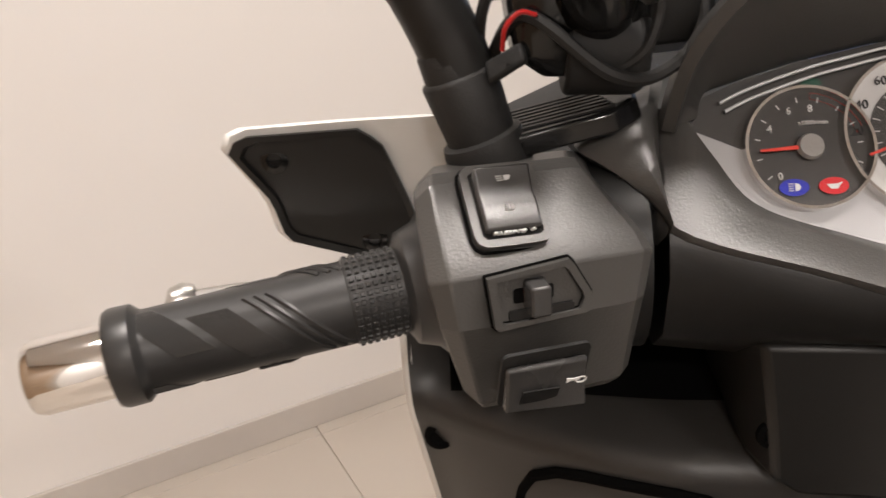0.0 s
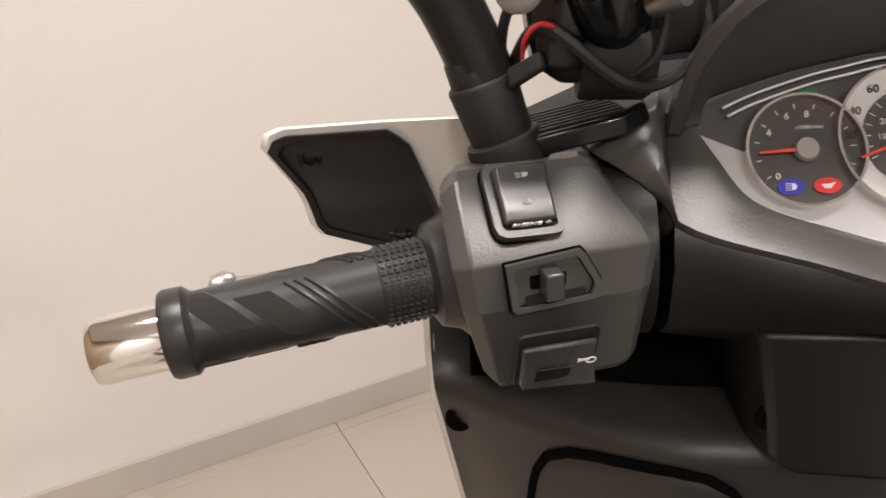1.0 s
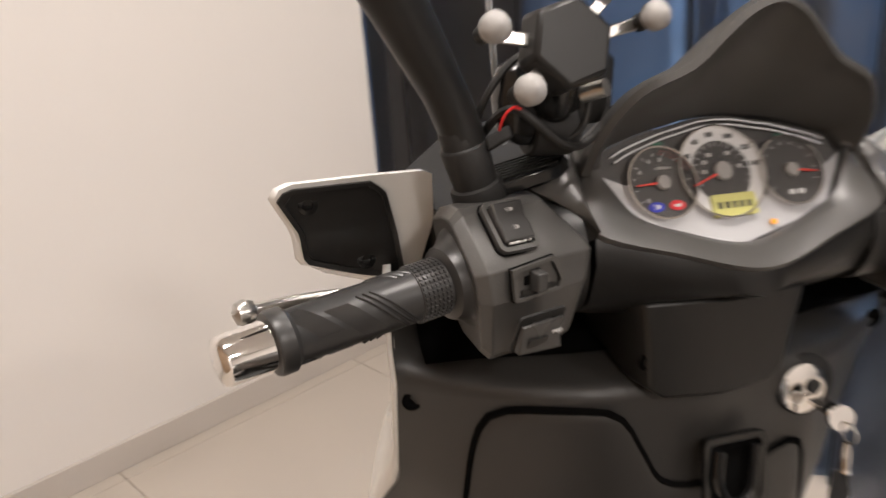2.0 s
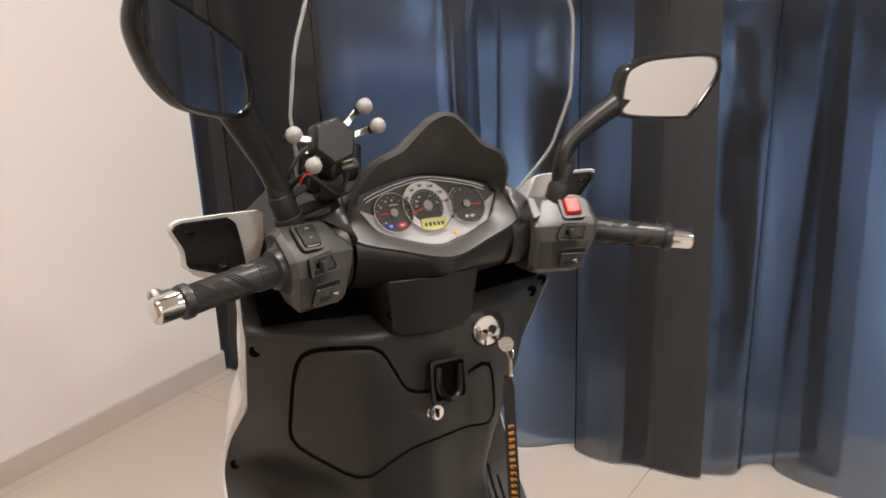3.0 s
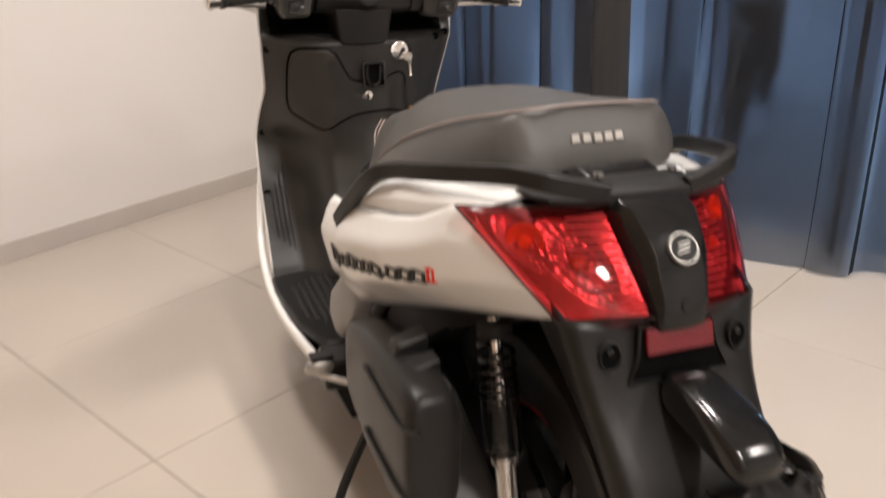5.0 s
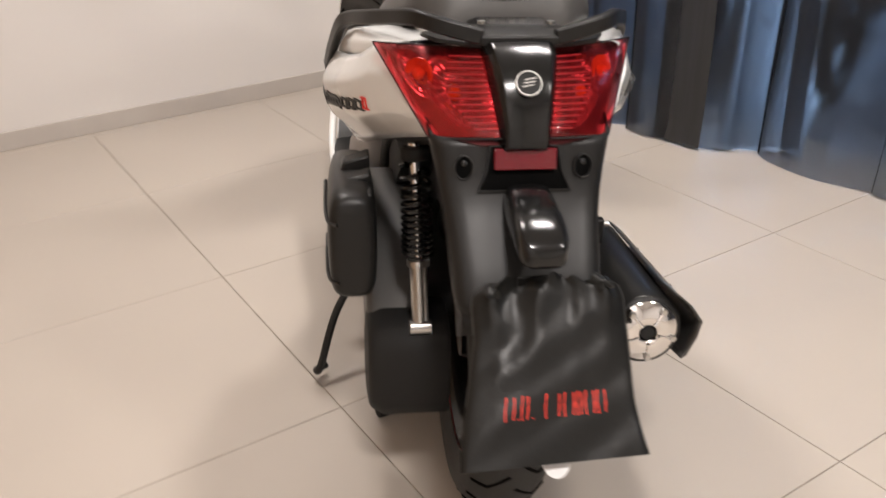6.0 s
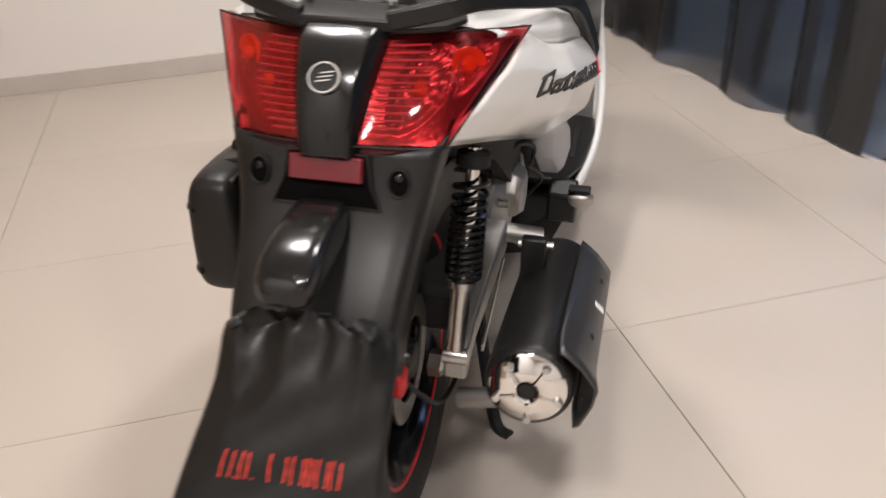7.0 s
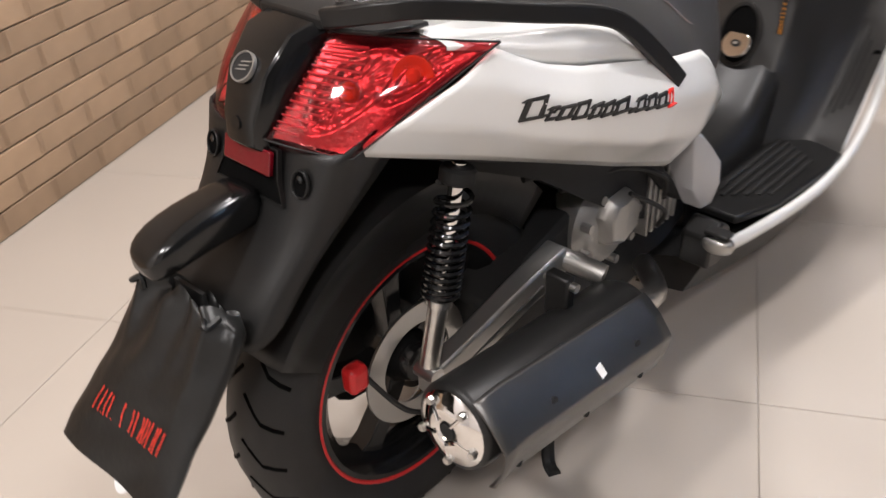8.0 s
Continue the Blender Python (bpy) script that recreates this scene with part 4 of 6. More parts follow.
# raised maker's badge on the rear face of the seat, drawn as plain bars
for k in range(5):
    m = basis((-.034 + .0155 * k, -.0665 + .0010 * abs(k - 2), .9045), (1, 0, 0), (0, .5, 1))
    part("badge_bar", prism([(-.0058, -.0055), (.0058, -.0055), (.0050, .0055), (-.0045, .0055)], .004, m), mat("grey_badge", (0.42, 0.40, 0.37), .5, vary=.05) if k == 0 else bpy.data.materials["grey_badge"], seat, "pale raised badge", bevel=.0008)

# ---- tail: white side panels
PY = [-.223, -.06, .05, .20, .33, .40]
ZB = [.741, .682, .640, .580, .532, .575]
ZT = [.868, .834, .806, .776, .735, .670]
TY = [-.223, -.06, -.04, .0, .05, .16, .24, .33, .40]
TZ = [.868, .834, .822, .802, .788, .766, .750, .735, .670]
X0 = [.125, .158, .178, .200, .214, .220]
X1 = [.138, .200, .245, .270, .262, .245]
X2 = [.132, .210, .258, .284, .278, .256]
X3 = [.115, .197, .235, .260, .258, .238]


def panel(u, v, s):
    yr = -.228 + v ** 1.1 * (.166 if s > 0 else .140)
    yf = interp(v, [0, .2, .45, .75, 1], [.335, .385, .402, .375, .30])
    y = yf + (yr - yf) * u
    z = interp(y, PY, ZB) + v * (interp(y, TY, TZ) - interp(y, PY, ZB))
    xs = [interp(y, PY, r) for r in (X0, X1, X2, X3)]
    return (s * interp(v, [0, .35, .7, 1], xs), y, z)


def shoulder(u, v, s):
    """White pod set in behind the panel's dipped upper edge."""
    y = .172 - .282 * u
    zt, x3 = interp(y, TY, TZ), interp(y, PY, X3)
    top = interp(y, [-.11, -.05, .05, .12, .155, .172], [.849, .844, .834, .818, .795, .770])
    xi = interp(y, [-.11, .1, .172], [.085, .15, .19])
    lo = zt - .008
    xs = [x3 - .014, x3 - .004, x3 - .004, x3 - .012, x3 - .03, xi]
    zs = [lo, lo + (top - lo) * .25, lo + (top - lo) * .6, lo + (top - lo) * .88, top, top + .004]
    ks = [0, .2, .4, .6, .75, 1]
    return (s * interp(v, ks, xs), y, interp(v, ks, zs))


for s in (-1, 1):
    sp = part("side_panel", sheet(lambda u, v: panel(u, v, s), lin(0, 1, 44), lin(0, 1, 16)), M_WHITE, scooter, "glossy white tail side panel", angle=70)
    md = sp.modifiers.new("thick", "SOLIDIFY")
    md.thickness, md.offset = 0.005, -1
    part("side_shoulder", sheet(lambda u, v: shoulder(u, v, s), lin(0, 1, 30), lin(0, 1, 16)), M_WHITE, scooter, "white raised shoulder below the grab rail", angle=70)
    # model lettering as slanted plain bars, the last one red
    def stick(y, z):
        """Place on the panel face at that length and height."""
        v = (z - interp(y, PY, ZB)) / (interp(y, TY, TZ) - interp(y, PY, ZB))
        xs = [interp(y, PY, r) for r in (X0, X1, X2, X3)]
        return Vector((s * (interp(v, [0, .35, .7, 1], xs) + .0030), y, z))
    marks = [(0, .030, .028), (.034, .010, .018), (.048, .018, .018), (.070, .018, .022), (.092, .018, .018), (.114, .018, .018), (.136, .026, .018), (.166, .006, .006), (.178, .018, .018), (.200, .018, .018), (.222, .018, .018), (.246, .009, .022)]
    y00, z00 = (.246, .652) if s < 0 else (-.040, .741)
    for off, wd, hh in marks:
        f = -1 if s < 0 else 1
        tgt = bmesh.new()
        yy = [y00 + f * (off + a) * (1.10 if s < 0 else .92) for a in (0, wd)]
        hh *= 1.04
        base = z00 - f * (off * (.27 if s < 0 else .17))
        for (ya, yb, za, zb_) in ((yy[0], yy[1], base, base + .0036), (yy[0], yy[1], base + hh - .0036, base + hh), (yy[0], yy[0] + (yy[1] - yy[0]) * .2, base, base + hh), (yy[1] - (yy[1] - yy[0]) * .2, yy[1], base + (hh * .0 if off % .044 < .03 else hh * .5), base + hh)):
            sl = f * .0060
            q = [stick(ya, za), stick(yb, za), stick(yb + sl, zb_), stick(ya + sl, zb_)]
            vs = [tgt.verts.new(p) for p in q] + [tgt.verts.new(p - Vector((s * .007, 0, 0))) for p in q]
            for fc in ((0, 1, 2, 3), (0, 1, 5, 4), (1, 2, 6, 5), (2, 3, 7, 6), (3, 0, 4, 7)):
                tgt.faces.new([vs[j] for j in fc])
        part("decal_bar", tgt, M_RED if off > .24 else M_PRINTB, sp, "red decal bar" if off > .24 else "black slanted decal bar", smooth=False)
    # tail lamp
    P1, P2, P3, P4 = Vector((s * .201, -.058 if s > 0 else -.085, .842)), Vector((s * .052, -.180, .856)), Vector((s * .034, -.272, .754)), Vector((s * .130, -.226, .741))
    nrm = Vector((s * .62, -.75, .12)).normalized()

    def lens(u, v, off=0.0):
        top, bot = P2.lerp(P1, u), P3.lerp(P4, min(1, u))
        p = bot.lerp(top, v)
        if u > .8:
            p = p + (P1 - p) * 0.0
        return p + nrm * (.020 * math.sin(math.pi * min(1, max(0, u))) ** .7 * math.sin(math.pi * (.12 + .76 * v)) + off)

    def cavity(u, v):
        """Depth behind the lens: two dished bowls with radial flutes."""
        d = -.010 - .006 * math.sin(math.pi * u)
        for u0, v0, r0, k in ((.42, .48, .26, .016), (.74, .66, .17, .012)):
            du, dv = (u - u0) * 1.5, v - v0
            q = math.hypot(du, dv) / (r0 * 1.5)
            if q < 1:
                d -= k * (1 - q * q) + .0012 * math.sin(18 * math.atan2(dv, du)) * math.sin(math.pi * q) + .001 * math.sin(q * 22)
        return d
    tl = part("tail_lamp", sheet(lambda u, v: lens(u, v), lin(0, 1, 24), lin(0, 1, 16)), M_LENS, scooter, "large red tail lamp lens", angle=80)
    md = tl.modifiers.new("thick", "SOLIDIFY")
    md.thickness, md.offset = 0.003, 0
    part("reflector", sheet(lambda u, v: lens(u, v, cavity(u, v)), lin(.0, 1, 90), lin(.0, 1, 60)), M_REFL, tl, "faceted lamp reflector", angle=80)
    for k in range(13):
        v = .10 + .066 * k
        part("lamp_rib", tube([lens(u, v, -.004) for u in lin(.03, .30 + .11 * math.sin(k * .26), 6)], .0013, 5, 0), M_DIALW, tl)
    for u, v, r, m_ in ((.42, .48, .013, M_REFL), (.74, .66, .023, M_AMBER)):
        c = lens(u, v, -.026)
        part("bulb_cup", spin([(0, r), (.006, r), (.004, r * .7), (-.004, r * .35), (-.004, 0)], c, c + nrm, 28), m_, tl)
        part("bulb", spin([(0, .008), (.008, .008), (.012, .005), (.013, 0)], c, c + nrm, 14), M_AMBER, tl)
    part("lamp_gasket", tube([lens(u, 1, .001) for u in lin(0, 1, 10)] + [lens(1, v, .001) for v in lin(1, 0, 8)] + [lens(u, 0, .001) for u in lin(1, 0, 10)], .0013, 5, 0), M_DARK, tl)
# centre strip between the lamps
rings = []
for y, z, hw, b in ((-.10, .882, .062, .0), (-.17, .872, .056, .002), (-.222, .861, .049, .003), (-.259, .823, .042, .003), (-.279, .775, .036, .003), (-.282, .742, .034, .003)):
    rings.append([(x * hw, y + (.012 if abs(x) > .9 else 0) + (-b if abs(x) < .5 else 0), z + (-.008 if abs(x) > .9 else 0)) for x in (-1, -.8, -.4, 0, .4, .8, 1)] + [(hw, y + .03, z - .03), (-hw, y + .03, z - .03)])
strip = part("tail_centre", loft(rings), M_GLOSS, scooter, "gloss black centre strip between the tail lamps", bevel=.002)
EM = basis((0, -.2595, .826), (1, 0, 0), (0, .64, .77))
emb = part("emblem", prism(ellipse(.0172, .0172, 36), .004, EM), M_DARK, scooter, "round chrome emblem")
part("emblem_ring", ringm(ellipse(.0182, .0182, 36), ellipse(.0166, .0166, 36), .0055, EM), M_ALU, emb)
bm = bmesh.new()
for k in range(3):
    prism([(-.010 + .002 * k, -.006 + .005 * k), (.006 + .002 * k, -.003 + .005 * k), (.008 + .002 * k, -.0012 + .005 * k), (-.008 + .002 * k, -.0042 + .005 * k)], .0046, EM, bm)
part("emblem_mark", bm, M_ALU, emb)
part("tail_lock", spin([(0, .008), (.003, .008), (.003, .0)], (0, -.282, .768), (0, -.30, .772), 20), M_GLOSS, scooter)
# rear fender with the number holder
rings = []
for y, z, hw, fl in ((-.250, .748, .132, .16), (-.260, .72, .126, .15), (-.276, .68, .118, .12), (-.305, .64, .110, .09), (-.345, .60, .104, .07), (-.372, .565, .102, .06), (-.385, .54, .10, .05)):
    rings.append([(-hw - .004, y + fl, z + fl * .35), (-hw, y + .02, z), (-hw * .93, y + .004, z), (-hw * .5, y, z), (0, y, z), (hw * .5, y, z), (hw * .93, y + .004, z), (hw, y + .02, z), (hw + .004, y + fl, z + fl * .35)])
fender = part("rear_fender", loft(rings, closed=False), M_BLACK, scooter, "satin black rear fender and number holder", sub=1)
md = fender.modifiers.new("thick", "SOLIDIFY")
md.thickness, md.offset = 0.004, 0
for s in (-1, 1):
    so = basis((s * .0845, -.2665, .7105), (1, .10 * s, 0), (0, .26, 1))
    sk = part("lamp_socket", ringm(ellipse(.0135, .0175, 28), ellipse(.0112, .0150, 28), .0045, so), M_BLACK, scooter, "empty lamp socket, its shaded hollow painted as a black disc", bevel=.001)
    # black disc on the solid fender paints the socket's shaded hollow
    part("socket_floor", prism(ellipse(.0118, .0156, 28), .0018, so), M_SHADE, sk)
    part("socket_bolt", spin([(0, .0048), (.0035, .0048), (.0045, .003), (.0045, 0)], so @ Vector((0, .006, .001)), so @ Vector((0, .006, .02)), 10), M_GLOSS, sk)
rs = basis((0, -.2685, .7155), (1, 0, 0), (0, .28, 1))
# black plate on the fender, painted as the shade of a recess
rp = part("reflector_recess", prism([(-.047, .024), (.047, .024), (.052, -.010), (.064, -.036), (-.064, -.036), (-.052, -.010)], .0035, rs), M_SHADE, scooter, "black plate painted as the shaded recess round the reflector")
part("recess_rim", ringm(resample([(-.049, .026), (.049, .026), (.054, -.010), (.067, -.039), (-.067, -.039), (-.054, -.010)], 60), resample([(-.047, .024), (.047, .024), (.052, -.010), (.064, -.036), (-.064, -.036), (-.052, -.010)], 60), .006, rs), M_BLACK, rp)
part("rear_reflector", prism(rounded(.088, .030, .003), .007, basis((0, -.2715, .724), (1, 0, 0), (0, .26, 1))), M_REFLECTOR, scooter, "red plastic rear reflector", bevel=.0015)
rings = []
for y, z, hw, hh in ((-.275, .672, .032, .026), (-.32, .672, .033, .026), (-.37, .668, .034, .025), (-.41, .660, .034, .023), (-.43, .652, .030, .017), (-.437, .648, .020, .010)):
    rings.append([(x * hw, y, z + zz * hh) for x, zz in ellipse(1, 1, 20, p=4.5)])
part("plate_lamp", loft(rings), M_GLOSS, scooter, "glossy black number plate lamp", sub=1)
# inner body under the seat
part("inner_body", loft([[(-w, y, zt), (w, y, zt), (w, y, zb), (-w, y, zb)] for y, w, zt, zb in ((.64, .10, .60, .30), (.5, .13, .66, .33), (.35, .15, .72, .40), (.1, .14, .78, .58), (-.03, .11, .80, .64), (-.10, .06, .82, .70))]), M_DARK, scooter)
part("seat_base", loft([[(-w, y, zt), (w, y, zt), (w, y, zt - .02), (-w, y, zt - .02)] for y, w, zt in ((.10, .15, .80), (0, .132, .848), (-.08, .118, .862), (-.115, .102, .866), (-.138, .080, .866))]), M_WHITE, scooter, "pale plastic tray below the seat", bevel=.004)
part("tray_stud", spin([(0, .006), (.006, .006), (.007, .004), (.007, 0)], (-.02, -.125, .868), (-.02, -.125, .9), 12), M_DARK, scooter)


def blade(pts, h, w, n=6):
    """Flat upright bar along a curve."""
    c = spline(pts, n)
    rings = []
    for i, p in enumerate(c):
        d = (c[min(i + 1, len(c) - 1)] - c[max(i - 1, 0)]).normalized()
        side = d.cross(Vector((0, 0, 1))).normalized()
        up = side.cross(d)
        rings.append([p + side * w + up * h, p + side * w - up * h, p - side * w - up * h, p - side * w + up * h])
    return loft(rings)


# grab rails
for s in (-1, 1):
    pts = [(s * .271, .226, .722), (s * .262, .180, .768), (s * .247, .120, .822), (s * .230, .078, .842), (s * .205, .0, .860), (s * .176, -.07, .876), (s * .150, -.132, .889), (s * .128, -.162, .889), (s * .095, -.176, .882), (s * .052, -.183, .872)]
    r = part("grab_rail", blade(pts, .0115, .0075), M_BLACK, scooter, "satin black grab rail", bevel=.003, angle=40)
    part("rail_bolt", spin([(0, .006), (.004, .006), (.004, 0)], (s * .05, -.155, .884), (s * .05, -.155, .9), 12), M_STEEL, r)
    part("rail_web", loft([[(s * a_, y, z), (s * b_, y, z), (s * b_, y, z - .006), (s * a_, y, z - .006)] for y, a_, b_, z in ((-.095, .075, .128, .860), (-.13, .05, .135, .866), (-.165, .04, .118, .866), (-.178, .04, .07, .862))]), M_BLACK, scooter, bevel=.002)
part("rail_plate", loft([[(-w, y, z), (w, y, z), (w, y, z - .014), (-w, y, z - .014)] for y, w, z in ((-.135, .066, .879), (-.16, .064, .882), (-.19, .056, .874))]), M_BLACK, scooter, "satin black plate joining the grab rails", bevel=.003)
# ---- mudguard close to the rear wheel
def arc(r, a0, a1, n, hw, x0=0.0, drop=.03):
    rings = []
    for k in range(n + 1):
        a = radians(a0 + (a1 - a0) * k / n)
        d = Vector((0, math.cos(a), math.sin(a)))
        c = Vector((x0, -.07, .30))
        rings.append([c + d * (r - drop) + Vector((-hw, 0, 0)), c + d * (r - .006) + Vector((-hw, 0, 0)), c + d * r + Vector((-hw * .8, 0, 0)), c + d * (r + .003), c + d * r + Vector((hw * .8, 0, 0)), c + d * (r - .006) + Vector((hw, 0, 0)), c + d * (r - drop) + Vector((hw, 0, 0))])
    return rings


hug = part("mudguard", loft(arc(.330, 40, 146, 24, .088, 0, .075), closed=False), M_BLACK, scooter, "satin black rear mudguard", angle=50)
md = hug.modifiers.new("thick", "SOLIDIFY")
md.thickness = 0.004
# ---- shock absorbers
for s in (-1, 1):
    a, b = Vector((s * .135, -.060, .672)), Vector((s * .127, -.128, .365))
    d = (b - a).normalized()
    L = (b - a).length
    sh = part("shock_absorber", spin([(0, .010), (L * .35, .010), (L * .36, .006), (L * .62, .006)], a, b, 16), M_CHROME, scooter, "coil-over rear shock absorber")
    part("damper_tube", spin([(0, .019), (.01, .019), (.012, .0145), (L * .34, .0145), (L * .345, .010), (L * .36, .010)], a + d * L * .62, b, 20), M_STEEL, sh)
    p = d.orthogonal().normalized()
    q = d.cross(p)
    turns, pts = 13, []
    for k in range(turns * 14 + 1):
        t = k / (turns * 14)
        w = t ** .72 if t > 0 else 0
        ang = 2 * math.pi * turns * t
        pts.append(a + d * (.03 + (L * .60 - .03) * w) + (p * math.cos(ang) + q * math.sin(ang)) * (.023 + .002 * t))
    part("spring", tube(pts, .0036, 6, 0), M_GLOSS, sh, "black coil spring")
    part("dust_cover", spin([(0, .02), (.004, .024), (.02, .024), (.024, .018)], a + d * .005, b, 20), M_DARK, sh)
    part("shock_eye", rod(b + Vector((-.018, 0, 0)), b + Vector((.018, 0, 0)), .013), M_STEEL, sh)
# ---- right side: bracket, engine, muffler
ARM = [Vector((.140, .150, .425)), Vector((.135, .05, .400)), Vector((.128, -.06, .366)), Vector((.127, -.135, .352))]
rings = []
for c, w, h in zip(ARM, (.020, .018, .016, .018), (.030, .028, .024, .026)):
    rings.append([c + Vector((w, .0, h * .8)), c + Vector((w, 0, -h)), c + Vector((-w, 0, -h)), c + Vector((-w, 0, h * .8))])
arm = part("muffler_bracket", loft(rings), M_ALU, scooter, "cast aluminium bracket beside the rear wheel", bevel=.005)
part("bracket_web", prism([(-.10, -.008), (.10, -.006), (.09, .008), (-.10, .006)], .003, basis((.1605, .0, .385), (0, 1, .22), (0, 0, 1))), M_STEEL, arm)
part("cross_tube", rod((.14, .15, .425), (.215, .17, .41), .017), M_ALU, scooter, "aluminium tube")
eng = part("engine", spin([(0, .07), (.02, .085), (.06, .085), (.075, .07), (.085, .05), (.087, 0)], (.06, .30, .41), (.25, .30, .41), 28), M_ALU, scooter, "cast aluminium engine")
for k in range(9):
    a = 2 * math.pi * k / 9
    part("engine_bolt", rod((.13, .30 + .074 * math.cos(a), .41 + .074 * math.sin(a)), (.148, .30 + .074 * math.cos(a), .41 + .074 * math.sin(a)), .008, 8), M_ALU, eng)
part("pump_cover", loft([[Vector((x, .30 + yy * k, .425 + zz * k)) for yy, zz in ((-.05, .02), (-.03, .05), (.02, .055), (.055, .02), (.05, -.03), (.0, -.05), (-.045, -.03))] for x, k in ((.13, 1.0), (.155, .95), (.168, .75), (.17, .4))]), M_ALU, eng, bevel=.003)
for k in range(6):
    part("cooling_fin", boxm(.02, .15, .40 + .018 * k, .408 + .018 * k, .34, .46), M_ALU, eng, bevel=.002)
part("crankcase", loft([[(-.11, y, zt), (.11, y, zt), (.12, y, zb), (-.12, y, zb)] for y, zt, zb in ((.60, .40, .28), (.45, .46, .22), (.25, .46, .20), (.12, .42, .26), (.04, .36, .28))]), M_DARK, scooter, bevel=.01)
for pts, r in (([(.13, .42, .52), (.15, .33, .55), (.14, .22, .56), (.11, .1, .57)], .006), ([(.15, .45, .40), (.17, .40, .47), (.15, .30, .52), (.12, .18, .52)], .005), ([(.16, .42, .36), (.19, .38, .42), (.17, .3, .48)], .004), ([(-.11, .4, .55), (-.14, .25, .57), (-.13, .1, .58)], .006)):
    part("hose", tube(pts, r, 8), M_RUBBER, scooter)
part("frame_tube", tube([(.12, .62, .34), (.15, .48, .40), (.15, .30, .56), (.13, .05, .64), (.11, -.15, .72)], .014, 10), M_DARK, scooter)
part("frame_tube", tube([(-.12, .62, .34), (-.15, .48, .40), (-.15, .30, .56), (-.13, .05, .64), (-.11, -.15, .72)], .014, 10), M_DARK, scooter)
a, b = Vector((.243, -.205, .388)), Vector((.252, .20, .352))
muf = part("muffler", spin([(.0, .052), (.004, .060), (.012, .0625), (.36, .0625), (.38, .055), (.40, .035), (.405, 0)], a, b, 40), M_BLACK, scooter, "black muffler with a polished end cap", angle=50)
d = (b - a).normalized()
capm = part("end_cap", spin([(0, .0125), (-.008, .0125), (-.012, .016), (-.014, .022), (-.012, .034), (-.004, .050), (.004, .0605), (.010, .061)], a + d * .002, b, 44), M_CHROME, muf, "polished chrome muffler end cap", angle=60)
part("tail_hole", spin([(0, .0115), (.03, .0115), (.03, 0)], a - d * .009, b, 24), M_DARK, muf)
p = Vector((1, 0, 0))
q = d.cross(p).normalized()
for k in range(5):
    t = 2 * math.pi * k / 5 + 1.5
    c = a - d * .006 + (p * math.cos(t) + q * math.sin(t)) * .045
    part("cap_bolt", spin([(0, .0062), (-.004, .0062), (-.007, .0052), (-.007, 0)], c, c + d, 8), M_STEEL, muf)
    part("cap_rib", rod(a - d * .0125 + (p * math.cos(t) + q * math.sin(t)) * .018, c - d * .001, .0028, 8), M_CHROME, muf)
# heat shield: folded sheet standing off the muffler
def shieldp(u, v):
    c = a.lerp(b, -.01 + .93 * u)
    prof = [(.034, .070), (.046, .062), (.064, .046), (.085, .018), (.0865, .014), (.082, -.014), (.068, -.050), (.060, -.055)]
    i = v * (len(prof) - 1)
    k = min(int(i), len(prof) - 2)
    f = i - k
    x = prof[k][0] * (1 - f) + prof[k + 1][0] * f
    z = prof[k][1] * (1 - f) + prof[k + 1][1] * f
    flare = .006 * max(0, .12 - u) / .12
    return c + Vector((x + flare, 0, z - .012 * u))


hs = part("heat_shield", sheet(shieldp, lin(0, 1, 16), lin(0, 1, 15)), mat("brushed_dark_metal", (0.12, 0.118, 0.115), .33, metal=.85, bump=.15, scale=900, vary=.08, vscale=14), muf, "dark brushed metal heat shield", angle=30)
md = hs.modifiers.new("thick", "SOLIDIFY")
md.thickness, md.offset = .003, 0
for u, v in ((.30, .36), (.80, .36), (.12, .80), (.50, .80), (.85, .80)):
    c = shieldp(u, v)
    part("shield_slot", spin([(0, .006), (.0035, .006), (.0035, 0)], c - Vector((.001, 0, 0)), c + Vector((1, 0, .3)), 12), M_DARK, muf)
part("shield_mark", prism([(-.006, -.010), (.006, -.008), (.006, .010), (-.006, .008)], .0012, basis(shieldp(.56, .37) + Vector((.0018, 0, .0018)), (0, 1, 0), (-.6, 0, .6))), M_PRINTW, muf, "small pale label")
part("muffler_strap", boxm(.195, .235, .045, .065, .40, .475), M_BLACK, scooter, bevel=.004)
part("strap_bolt", rod((.19, .055, .462), (.245, .055, .462), .007, 10), M_STEEL, scooter)
part("exhaust_pipe", tube([(.252, .20, .352), (.24, .28, .32), (.20, .36, .28), (.14, .42, .27)], .020, 12), M_STEEL, scooter)
part("swing_tube", rod((.13, -.10, .262), (.235, -.12, .300), .016), M_ALU, scooter)
part("axle_nut", spin([(0, .022), (.02, .022), (.024, .016), (.024, 0)], (.075, -.07, .30), (.2, -.07, .30), 6), M_STEEL, scooter)
part("brake_hose", tube([(.06, -.19, .36), (.10, -.14, .28), (.115, -.06, .27), (.12, .05, .34), (.13, .15, .40)], .0042, 8), M_RUBBER, scooter)
